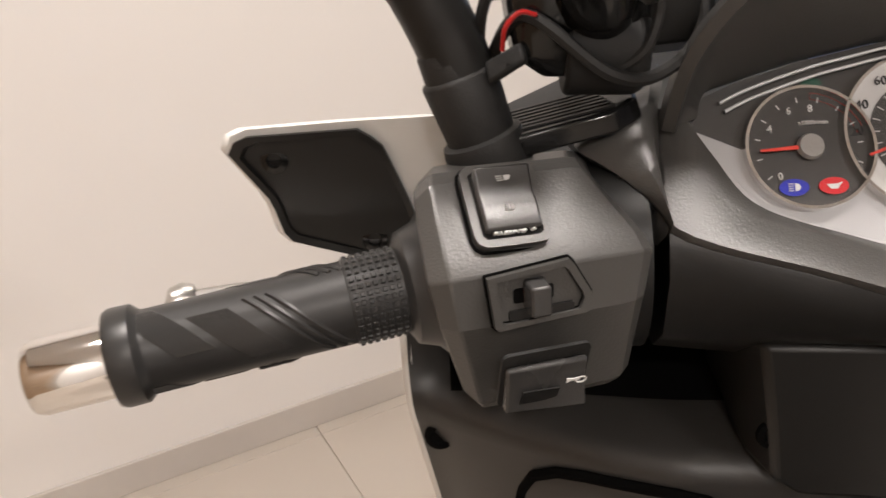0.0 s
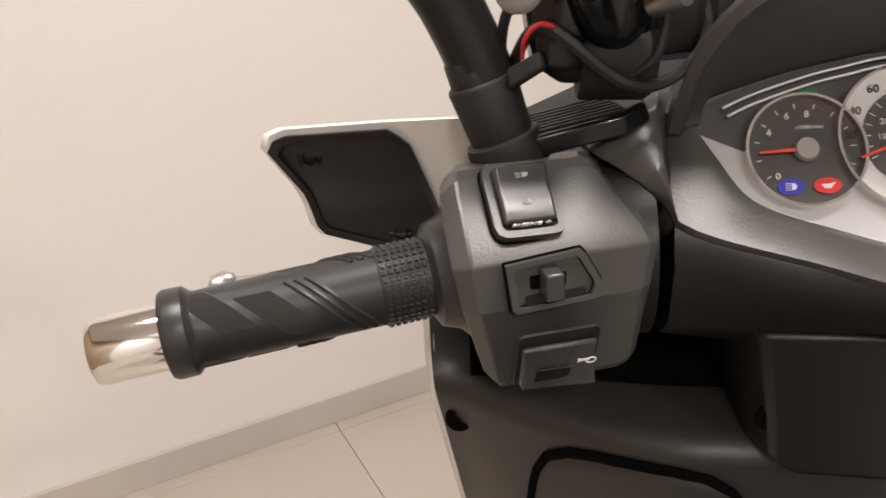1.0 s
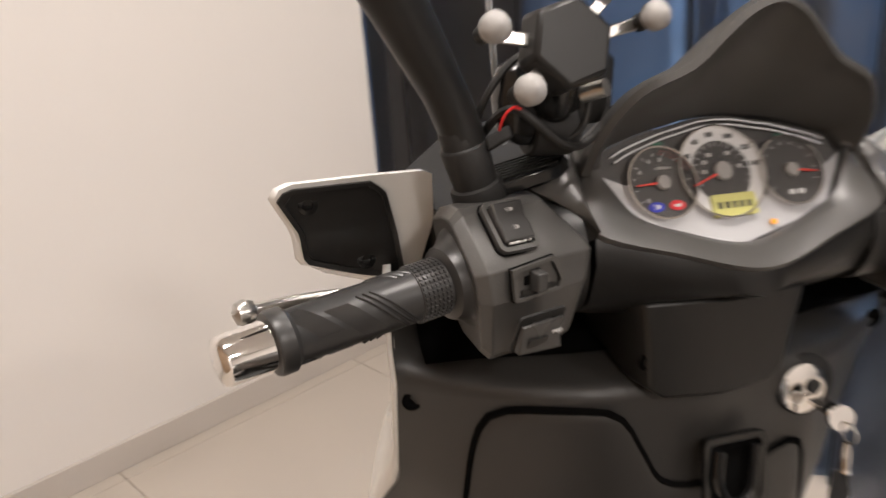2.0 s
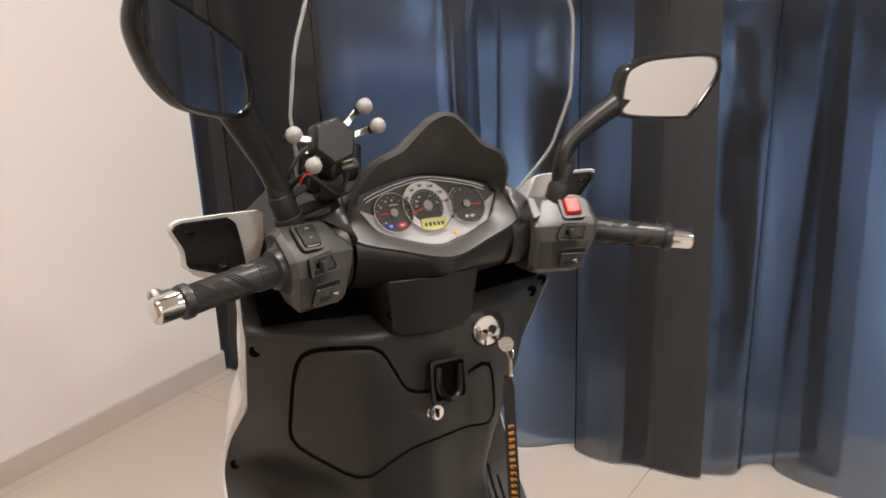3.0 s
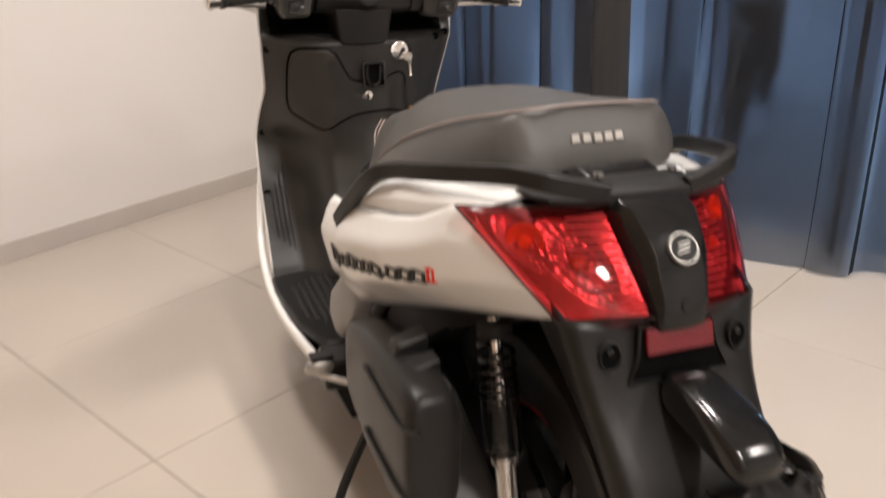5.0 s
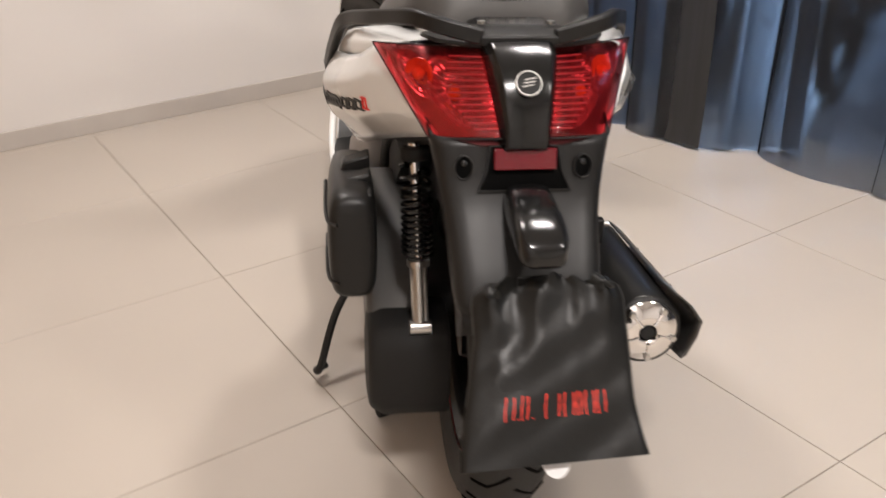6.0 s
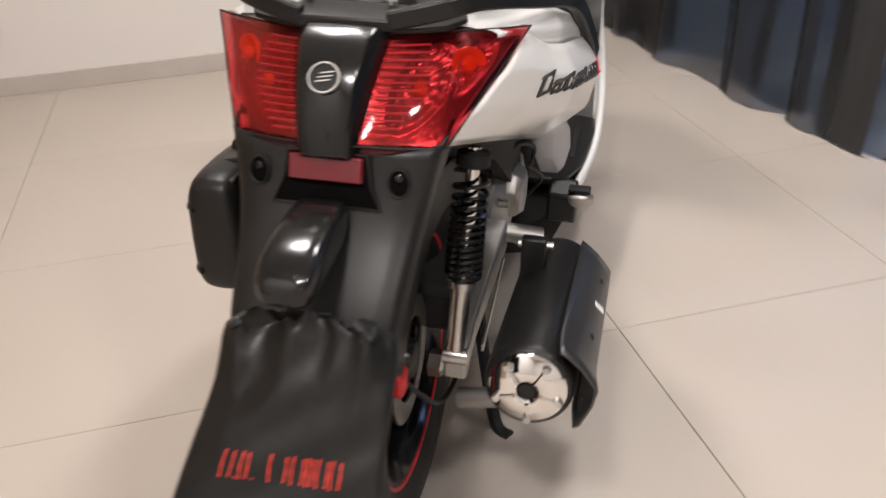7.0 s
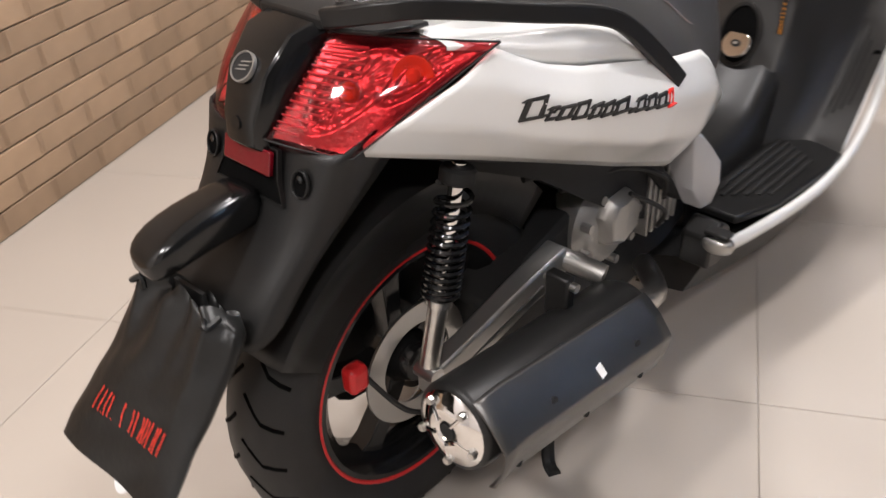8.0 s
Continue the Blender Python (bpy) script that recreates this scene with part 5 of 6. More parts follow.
# pegs at the rear end of the footboards
for s in (-1, 1):
    pg = part("passenger_peg", loft([[(s * (.262 + dx), y + dy, z) for dx, dy in ((-.03, -.03), (.03, -.02), (.035, .015), (-.03, .02))] for y, z in ((.452, .33), (.45, .352), (.447, .365))]), M_ALU, scooter, "folded aluminium passenger peg", sub=2)
    part("peg_rubber", boxm(s * .262 - .022, s * .262 + .022, .435, .462, .366, .374), M_RUBBER, pg, bevel=.003)
    part("peg_mount", loft([[(s * .2, y, z0), (s * .258, y, z0), (s * .258, y, z1), (s * .2, y, z1)] for y, z0, z1 in ((.50, .30, .36), (.47, .29, .38), (.43, .30, .36))]), M_BLACK, scooter, bevel=.006)
    part("side_skirt", loft([[(s * (x - .012 * k), y, z) for x, z in ((.19, zt), (.232, zt - .006), (.236, (zt + zb) / 2), (.226, zb), (.19, zb))] for k, (y, zt, zb) in enumerate(((.482, .49, .40), (.466, .52, .39), (.450, .545, .43), (.438, .555, .48)))]), M_SILVERP, scooter, "grey plastic skirt below the side panel", bevel=.004)
# ---- left side: transmission case, air box, stand
cv = part("transmission_case", loft([[(-x, y, z) for y, z in ((.45, .32), (.42, .44), (.30, .485), (.12, .455), (-.06, .38), (-.13, .30), (-.10, .22), (.10, .22), (.35, .24))] for x in (.11, .19)] + [[(-.215, .17 + (y - .17) * .92, .35 + (z - .35) * .9) for y, z in ((.45, .32), (.42, .44), (.30, .485), (.12, .455), (-.06, .38), (-.13, .30), (-.10, .22), (.10, .22), (.35, .24))]]), mat("grey_case", (0.09, 0.088, 0.085), .45, bump=.2, scale=500, vary=.12, vscale=10), scooter, "dark grey belt transmission case", bevel=.012)
rings = []
for y, k, zc in ((-.128, .74, .512), (-.120, .90, .512), (-.10, 1.0, .512), (.04, 1.0, .506), (.17, .90, .492), (.27, .62, .478)):
    rings.append([(-.238 + x * .042 * k, y, zc + z * .100 * k) for x, z in ellipse(1, 1, 24, p=4)])
ab = part("air_box", loft(rings), M_BLACK, scooter, "satin black air filter box", sub=1)
for z in (.455, .56):
    part("box_rib", tube([(-.262, -.129, z), (-.276, -.112, z), (-.281, -.06, z), (-.281, .06, z)], .0035, 6, 3), M_BLACK, ab)
for k in range(3):
    part("box_step", loft([[(x, y, z) for x, z in ((-.270 + .010 * k, .590 + .014 * k), (-.205, .604 + .014 * k), (-.205, .590), (-.262, .58))] for y in (-.105 + .05 * k, -.07 + .05 * k)]), M_BLACK, ab, bevel=.004)
part("reduction_case", loft([[(-x, -.07 + yy * k, .27 + zz * k) for yy, zz in ellipse(.085, .10, 16, p=3)] for x, k in ((.075, 1.0), (.19, 1.0), (.215, .85), (.22, .5))]), M_DARK, scooter, bevel=.006)
part("side_stand", tube([(-.16, .42, .27), (-.20, .36, .24), (-.27, .30, .15), (-.31, .26, .03), (-.32, .27, .012), (-.30, .29, .010)], .009, 8), M_BLACK, scooter, "black tubular side stand")
part("kick_lever", tube([(-.22, .40, .33), (-.26, .43, .335), (-.29, .46, .34)], .006, 8), M_STEEL, scooter)
for s in (-1, 1):
    part("centre_stand", tube([(s * .10, .22, .22), (s * .13, .16, .12), (s * .16, .12, .02), (s * .19, .10, .012)], .012, 8), M_DARK, scooter)
# front fork and mudguard, mostly hidden by the fairing
part("front_mudguard", loft([[Vector((x, 1.43, .28)) + Vector((0, math.cos(radians(t)), math.sin(radians(t)))) * (.31 - abs(x) * .25) for x in (-.07, -.04, 0, .04, .07)] for t in lin(10, 150, 16)], closed=False), M_WHITE, scooter, "white front mudguard")
for s in (-1, 1):
    part("fork_leg", rod((s * .085, 1.43, .28), (s * .085, 1.17, .78), .022), M_BLACK, scooter)

# ---- mirrors on their stalks
def mirror_thing(base, elbow, top, outline, normal, rad):
    st = part("mirror_stalk", loft([[p + o for o in offs] for p, offs in stalk_rings(base, elbow, top, rad)]), M_BLACK, scooter, "satin black mirror stalk", angle=70)
    b0 = Vector(base)
    up = (Vector(elbow) - b0).normalized()
    part("stalk_boot", spin([(-.028, rad * 1.15), (-.026, rad * 1.22), (-.004, rad * 1.25), (-.001, rad * 1.20), (.000, rad * 1.02), (.026, rad * 1.12), (.0275, rad * 1.06), (.028, rad * .98), (.0385, rad * .94), (.0395, rad * .9)], b0, b0 + up, 32), M_RUBBER, st, "ribbed rubber boot", angle=40)
    c = sum((Vector(p) for p in outline), Vector()) / len(outline)
    nv = Vector(normal).normalized()
    xa = (Vector((1, 0, 0)) - nv * nv.x).normalized()
    ya = nv.cross(xa)
    poly = [((Vector(p) - c).dot(xa), (Vector(p) - c).dot(ya)) for p in outline]
    sp = smooth_poly(poly, 6)
    M = Matrix(((xa.x, ya.x, nv.x, c.x), (xa.y, ya.y, nv.y, c.y), (xa.z, ya.z, nv.z, c.z), (0, 0, 0, 1)))
    rings = []
    for k, dz in ((1.0, .0), (1.02, -.004), (1.01, -.018), (.90, -.032), (.6, -.044), (.1, -.048)):
        rings.append([M @ Vector((x * k, y * k, dz)) for x, y in sp])
    shell = part("mirror_shell", loft(rings), M_BLACK, scooter, "black rear-view mirror shell", angle=60)
    rr = [[M @ Vector((x * k, y * k, dz)) for x, y in sp] for k, dz in ((1.0, 0), (.985, .0035), (.92, .004), (.90, .0015), (.90, -.001))]
    part("mirror_rim", loft(rr, cap=False), M_GLOSS, shell, angle=60)
    part("mirror_glass", prism([(x * .91, y * .91) for x, y in sp], .0012, M), M_MIRROR, shell, "silvered mirror glass")


def stalk_rings(base, elbow, top, rad):
    c = spline([base, elbow, top] if len(elbow) == 3 and not isinstance(elbow[0], tuple) else [base, *elbow, top], 10)
    out, up = [], None
    for i, p in enumerate(c):
        d = (c[min(i + 1, len(c) - 1)] - c[max(i - 1, 0)]).normalized()
        up = (up - d * up.dot(d)).normalized() if up else d.orthogonal().normalized()
        q = d.cross(up)
        t = i / (len(c) - 1)
        r = rad * (1.0 + .55 * max(0, t - .55) / .45)
        out.append((p, [(up * math.cos(2 * math.pi * k / 14) + q * math.sin(2 * math.pi * k / 14)) * r for k in range(14)]))
    return out


def un(x, y, z):
    """From upright room coordinates to the leaning scooter's own."""
    return tuple(Matrix.LocRotScale((-.038, 0, 0), Euler((0, radians(3.1), 0)), None).inverted() @ Vector((x, y, z)))


mirror_thing(un(-.172, 1.036, 1.046), un(-.186, 1.036, 1.10), un(-.236, 1.034, 1.208),
             [un(x, .99 + .45 * (x + .27), z) for x, z in ((-.3235, 1.302), (-.315, 1.309), (-.295, 1.3085), (-.2153, 1.2503), (-.205, 1.2268), (-.203, 1.186), (-.217, 1.172), (-.239, 1.1746), (-.287, 1.194), (-.312, 1.227), (-.327, 1.273))], (.45, -1, .0), .0145)
mirror_thing(un(.207, 1.008, 1.028), un(.230, 1.014, 1.084), un(.350, 1.026, 1.138),
             [un(x, 1.0 + .1 * (x - .38), z) for x, z in ((.305, 1.121), (.312, 1.163), (.332, 1.177), (.371, 1.183), (.467, 1.1795), (.485, 1.163), (.475, 1.139), (.4355, 1.0965), (.412, 1.092), (.3175, 1.105))], (-.1, -1, .0), .0125)
# ---- phone holder on the left of the handlebar
ph = thing("phone_holder", (-.128, 1.01, 1.06), "black phone holder with four grey ball-tipped arms, clamped beside the mirror", "phone holder")


def pp(name, bm, m, parent=None, label="", **k):
    bmesh.ops.translate(bm, vec=-ph.location, verts=bm.verts)
    return part(name, bm, m, parent or ph, label, **k)


PC = Vector((-.126, .990, 1.1355))
PM = basis(PC, (1, .1, -.05), (0, .35, 1))
pp("holder_body", prism(ellipse(.030, .030, 6), .022, PM @ pose(0, 0, -.012) @ pose(0, 0, 0, 0, 0, 15), taper=.93), M_BLACK, bevel=.003)
for ax_, ay_, L in ((.042, .034, 1), (.054, .010, 1), (-.052, .010, 1), (-.036, -.026, 1)):
    d = Vector((ax_, ay_, 0))
    dn = d.normalized()
    arm = pp("arm", prism([(p.x, p.y) for p in (dn * .022 + Vector((-dn.y, dn.x, 0)) * .0038, dn * .022 - Vector((-dn.y, dn.x, 0)) * .0038, d - Vector((-dn.y, dn.x, 0)) * .0038, d + Vector((-dn.y, dn.x, 0)) * .0038)], .004, PM @ pose(0, 0, -.004)), M_STEEL, label="bright metal arm", bevel=.001)
    pp("arm_post", rod(PM @ Vector((d.x, d.y, -.004)), PM @ Vector((d.x, d.y, .010)), .0055, 12), M_DARK, arm)
    pp("ball_tip", spin([(0, .002), (.002, .006), (.006, .009), (.012, .009), (.016, .006), (.018, .001)], PM @ Vector((d.x, d.y, .006)), PM @ Vector((d.x, d.y, .03)), 20), M_KNOB, arm, "grey rubber ball")
pp("joint", spin([(0, .014), (.02, .016), (.04, .016), (.05, .012)], (-.13, 1.005, 1.13), (-.118, 1.03, 1.085), 20), M_GLOSS)
pp("clamp", spin([(0, .019), (.03, .019), (.034, .015)], (-.135, 1.035, 1.078), (-.10, 1.035, 1.074), 20), M_DARK, bevel=.002)
pp("clamp_block", loft([[(-.128 + .030 * a_ * k, 1.034 + .020 * k * .8 * b_, z) for a_, b_ in ellipse(1, 1, 14, p=3)] for z, k in ((1.068, .55), (1.078, .95), (1.10, 1.0), (1.118, .85), (1.125, .5))]), M_GLOSS, label="black clamp block", bevel=.002)
pp("clamp_tongue", prism([(-.010, -.004), (.008, -.005), (.010, .003), (-.007, .005)], .005, basis((-.158, 1.025, 1.076), (1, -.2, .6), (0, .5, 1))), M_DARK, bevel=.0015)
pp("usb_box", loft([[(-.092 + .022 * a_ * k, 1.036 + .012 * b_ * k, z) for a_, b_ in ellipse(1, 1, 6)] for z, k in ((1.075, .6), (1.085, .9), (1.115, 1.0), (1.12, .8))]), M_BLACK, label="black cable box", bevel=.002)
pp("clamp_screw", rod((-.105, 1.012, 1.10), (-.095, 1.0, 1.105), .006, 10), M_STEEL)
MP = basis((-.136, 1.043, 1.041), (1, .02, .13), (0, 1, .16))
mpl = pp("mount_plate", prism([(-.031, -.014), (-.027, -.017), (.020, -.015), (.033, -.006), (.034, .002), (.024, .014), (-.026, .015), (-.031, .011)], .010, MP, taper=.95), M_GLOSS, label="black mounting plate with a ribbed top", bevel=.0015)
for k in range(7):
    pp("plate_rib", prism([(-.024, -.011 + .0034 * k), (.022 - .001 * k, -.010 + .0034 * k), (.022 - .001 * k, -.0083 + .0034 * k), (-.024, -.0093 + .0034 * k)], .0008, MP @ pose(0, 0, .010)), M_BLACK, mpl)
for i, (pts, r, m_) in enumerate((
        ([(-.165, 1.04, 1.075), (-.15, 1.02, 1.095), (-.12, 1.012, 1.07), (-.098, 1.022, 1.066), (-.080, 1.028, 1.082), (-.084, 1.034, 1.115)], .0028, M_RUBBER),
        ([(-.17, 1.05, 1.06), (-.165, 1.03, 1.1), (-.14, 1.03, 1.125), (-.12, 1.04, 1.11), (-.11, 1.03, 1.07)], .0025, M_RUBBER),
        ([(-.160, 1.018, 1.083), (-.158, 1.014, 1.092), (-.152, 1.014, 1.097), (-.146, 1.016, 1.095)], .0010, M_REDPAINT),
        ([(-.120, 1.02, 1.068), (-.104, 1.016, 1.078), (-.098, 1.02, 1.1), (-.105, 1.03, 1.12)], .0022, M_RUBBER))):
    pp("cable", tube(pts, r, 7), m_, label="red wire" if m_ is M_REDPAINT else "black cable")

# ---- key with a lanyard
kr = thing("key_lanyard", (.097, 1.005, .835), "ignition key with a hanging black lanyard printed in orange", "key lanyard")


def kp(name, bm, m, parent=None, label="", **k):
    bmesh.ops.translate(bm, vec=-kr.location, verts=bm.verts)
    return part(name, bm, m, parent or kr, label, **k)


kp("key", boxm(.089, .105, .985, 1.012, .826, .829), M_CHROME, bevel=.001)
kp("key_head", prism(ellipse(.012, .010, 20), .003, basis((.097, .982, .827), (1, 0, 0), (0, -.5, -1))), M_CHROME)
kp("key_ring", ringm(ellipse(.009, .009, 20), ellipse(.0075, .0075, 20), .0015, basis((.099, .977, .816), (0, 1, 0), (0, 0, 1))), M_STEEL)
kp("ring_clip", spin([(0, .003), (.01, .004), (.022, .004), (.026, .006)], (.099, .977, .808), (.100, .975, .77), 12), M_CHROME)
ROT = [(.094, .975, .785), (.094, .972, .74), (.093, .968, .68), (.092, .962, .62), (.091, .957, .565), (.091, .954, .535)]
c = spline(ROT, 6)
rings = []
for i, p in enumerate(c):
    tw = -.35 + .3 * math.sin(i * .22)
    e = Vector((math.cos(tw), math.sin(tw), 0)) * (.0085 if i > 2 else .006)
    n_ = Vector((-math.sin(tw), math.cos(tw), 0)) * .0009
    rings.append([p - e - n_, p + e - n_, p + e + n_, p - e + n_])
strap = kp("strap", loft(rings), M_STRAP, label="black woven strap")
bm = bmesh.new()
rnd = random.Random(4)
for i in range(9, len(c) - 2):
    for h in (0,):
        p = c[i].lerp(c[i + 1], h)
        tw = -.35 + .3 * math.sin((i + h) * .22)
        e = Vector((math.cos(tw), math.sin(tw), 0))
        dn = (c[i + 1] - c[i]).normalized()
        k = rnd.choice((0, 1, 2))
        n_ = Vector((math.sin(tw), -math.cos(tw), 0)) * .0013
        for q0, q1, w0 in (((-.004, .001), (.004, .0022), 0), ((-.004, .0035), ((.004 if k else 0), .0047), 0)):
            vs = [bm.verts.new(p + e * a_ + dn * b_ + n_) for a_, b_ in ((q0[0], q0[1]), (q1[0], q0[1]), (q1[0], q1[1]), (q0[0], q1[1]))]
            bm.faces.new(vs)
        if k != 1:
            vs = [bm.verts.new(p + e * a_ + dn * b_ + n_) for a_, b_ in ((.0028, .001), (.004, .001), (.004, .0047), (.0028, .0047))]
            bm.faces.new(vs)
md = kp("printed_bars", bm, M_ORANGE, strap, "orange printed bars", smooth=False).modifiers.new("t", "SOLIDIFY")
md.thickness = .0004

# ---- bag over the number plate
bag = thing("plate_bag", (0, -.45, .50), "black plastic bag with orange-red print pulled over the number plate", "bag")


def bagp(u, v, side):
    """u across, v from the top down."""
    top, bot = Vector((.006, -.388, .592)), Vector((-.006, -.538, .408))
    c = top.lerp(bot, v)
    hw = interp(v, [0, .05, .12, .3, .7, 1], [.078, .100, .104, .104, .113, .124])
    n_ = Vector((0, -.775, .632))
    w = max(0, 1 - abs(u) ** 6) ** .5
    crease = 0.0
    for u0, k, a_, s_ in ((-.78, .25, .011, .10), (-.5, .5, -.006, .16), (-.12, -.35, .008, .13), (.2, .1, -.005, .2), (.42, -.3, .007, .10), (.74, -.15, .012, .09), (.9, .2, -.008, .08)):
        crease += a_ * math.exp(-((u - u0 - k * v) / s_) ** 2) * math.exp(-v * 4.2)
    crease += .0035 * math.sin(3 * u + 4 * v) + .0025 * math.sin(9 * u * (1 - .6 * v) + 5 * v + 1.3) * (1 - v) + .0012 * math.sin(23 * v + 6 * u)
    th = (.008 + .012 * (1 - v)) * w
    p = c + Vector((u * hw + .004 * math.sin(v * 6), 0, 0)) + n_ * (side * th + crease * (.3 + .7 * w))
    if v < .06:
        p.z += (.006 * math.sin(u * 7 + .5) + .005 * math.sin(u * 17)) * (1 - v / .06)
    return p - bag.location


bm = sheet(lambda u, v: bagp(u, v, 1), lin(-1, 1, 61), [(k / 45) ** 1.3 for k in range(46)])
sheet(lambda u, v: bagp(u, v, -1), lin(-1, 1, 61), [(k / 45) ** 1.3 for k in range(46)], bm)
bmesh.ops.remove_doubles(bm, verts=bm.verts, dist=.0005)
film = part("bag_film", bm, M_BAG, bag, angle=70)
for s in (-1, 1):
    part("tie_knot", tube([bagp(s * .86, .03, 1), bagp(s * .8, .07, 1) + Vector((0, -.006, .003)), bagp(s * .72, .05, 1), bagp(s * .66, .09, 1)], .004, 6, 5), M_BAG, film)


def stroke(pts, w=.0085):
    """One brush stroke of the print, lying on the film."""
    bm = bmesh.new()
    c = [Vector((a_, b_, 0)) for a_, b_ in pts]
    c = [p.lerp(q, k / 4) for p, q in zip(c, c[1:]) for k in range(4)] + [c[-1]]
    prev = None
    for i, p in enumerate(c):
        dd = (c[min(i + 1, len(c) - 1)] - c[max(i - 1, 0)]).normalized()
        nn = Vector((-dd.y, dd.x)) * w * (1.0 + .25 * math.sin(i * 1.7))
        row = [bm.verts.new(bagp(p.x + k * nn.x, p.y + k * nn.y * .62, 1) + Vector((0, -.0014, .0008))) for k in (1, -1)]
        if prev:
            bm.faces.new((prev[0], prev[1], row[1], row[0]))
        prev = row
    part("print_mark", bm, M_PRINTR, film, "orange-red brushed print mark", smooth=False)


# the shop's hand-lettered name as plain brushed bars, one a letter
for x0, w_ in ((-.55, .10), (-.36, .07), (-.08, .16), (.14, .11), (.29, .05), (.39, .10), (.53, .09)):
    stroke([(x0 + .01, .625), (x0, .69), (x0 + .008, .755)])
    stroke([(x0 + w_, .63), (x0 + w_ + .006, .69), (x0 + w_ - .004, .75)])
for x0 in (-.40, -.23):
    stroke([(x0, .745), (x0 + .012, .75)], .008)
part("plate_edge", prism(rounded(.150, .17, .012), .002, basis(Vector((-.004, -.455, .503)) - bag.location, (1, 0, 0), (0, .66, .75))), M_STEEL, bag, "metal number plate under the bag")
part("plate_tip", prism(ellipse(.019, .024, 20), .002, basis(Vector((-.004, -.524, .402)) - bag.location, (1, 0, 0), (0, .66, .75))), M_PRINTW, bag, "pale plate corner below the bag")
part("plate_bracket", boxm(-.03, .03, .06, .065, .02, .1), M_DARK, bag)

# ---- curtains
def cloth(name, base, through_, soak):
    m = bpy.data.materials.new(name)
    m.use_nodes = True
    nt = m.node_tree
    b = nt.nodes["Principled BSDF"]
    b.inputs["Base Color"].default_value = (*base, 1)
    b.inputs["Roughness"].default_value = .75
    tr = nt.nodes.new("ShaderNodeBsdfRefraction")          # the fine weave softens what stands behind it
    tr.inputs["Color"].default_value, tr.inputs["Roughness"].default_value, tr.inputs["IOR"].default_value = (.86, .88, .92, 1), .42, 1.10
    tl = nt.nodes.new("ShaderNodeBsdfTranslucent")         # light from behind soaks through the weave
    tl.inputs["Color"].default_value = (*[c * soak for c in base], 1)
    half, mix = nt.nodes.new("ShaderNodeAddShader"), nt.nodes.new("ShaderNodeMixShader")
    n = nt.nodes.new("ShaderNodeTexNoise")
    n.inputs["Scale"].default_value = 3
    mr = nt.nodes.new("ShaderNodeMapRange")
    mr.inputs["To Min"].default_value, mr.inputs["To Max"].default_value = through_ - .06, through_ + .06
    nt.links.new(n.outputs["Fac"], mr.inputs["Value"])
    nt.links.new(mr.outputs["Result"], mix.inputs[0])
    nt.links.new(b.outputs[0], half.inputs[0])
    nt.links.new(tl.outputs[0], half.inputs[1])
    nt.links.new(half.outputs[0], mix.inputs[1])
    nt.links.new(tr.outputs[0], mix.inputs[2])
    nt.links.new(mix.outputs[0], nt.nodes["Material Output"].inputs["Surface"])
    return m


M_SHEER = cloth("sheer_black_cloth", (0.016, 0.0155, 0.017), .62, 1.3)
M_CLOTH = cloth("black_cloth", (0.021, 0.0195, 0.0185), .06, .15)


def line_x(y):
    return interp(-y, [-2.49, -1.9, -1.36, -1.1, -.88, -.7, -.4, 0, 1, 4.2], [1.42, 1.47, 1.50, 1.53, 1.61, 1.67, 1.69, 1.74, 1.86, 2.2])


def curtain(y0, y1, seed, material, label, off=0.0, amp=.052, hem=.002):
    r = random.Random(seed)
    ph_ = [r.uniform(0, 6.3) for _ in range(6)]

    def f(t, v):
        L = abs(y1 - y0)
        s_ = t * L
        k1 = 19 + 4 * math.sin(ph_[1])
        a1 = s_ * k1 + ph_[0] + 1.1 * math.sin(s_ * 6 + ph_[1])
        big = math.sin(s_ * 13 + ph_[2] + .8 * math.sin(s_ * 3.1))
        z = hem + (2.75 - hem) * v
        low_ = math.exp(-z / .25)
        sway = .35 * math.sin(s_ * 2.3 + 2.2 * v + ph_[4]) + .25 * v * math.sin(s_ * 4.1 + ph_[2])
        a1 += 1.6 * sway * (1 - v)
        a = amp * (math.sin(a1) * (.75 + .35 * big) + .45 * big + .10 * math.sin(s_ * 61 + ph_[3]) * v)
        y = y0 + (y1 - y0) * t + .028 * math.sin(2 * a1 + .5) * (.6 + .4 * big) + .045 * math.sin(s_ * 15 + ph_[5] + math.sin(s_ * 4)) + .035 * (1 - v) * math.sin(s_ * 5 + ph_[4])
        x = line_x(y) + off + a * (1 - .3 * v) - .03 * low_ * (.5 + .5 * math.sin(s_ * 9 + ph_[5]))
        return ROOM @ Vector((x, y, z + .004 * (1 + math.sin(s_ * 11)) * (1 - v)))
    n_ = int(abs(y1 - y0) * 220)
    ob = obj("curtain", sheet(f, lin(0, 1, n_), [0, .015, .03, .05, .08, .12, .17, .23, .3, .38, .47, .58, .7, .85, 1]), material, smooth=True, angle=89)
    return tagged(ob, label, "curtain", "curtains before the hall")


curtain(2.54, 1.50, 1, M_SHEER, "sheer black curtain hanging in folds to the floor")
curtain(2.53, 2.05, 7, M_CLOTH, "dense black curtain gathered beside the white wall", .05)
curtain(1.66, .98, 2, M_SHEER, "sheer black curtain hanging in folds to the floor", .03)
curtain(1.06, .91, 3, M_CLOTH, "dense black curtain gathered in deep folds", -.01, .035)
curtain(.95, -.95, 4, M_SHEER, "sheer black curtain hanging in folds to the floor", .03, .046)
curtain(-.78, -2.6, 5, M_SHEER, "sheer black curtain hanging in folds to the floor", .02)
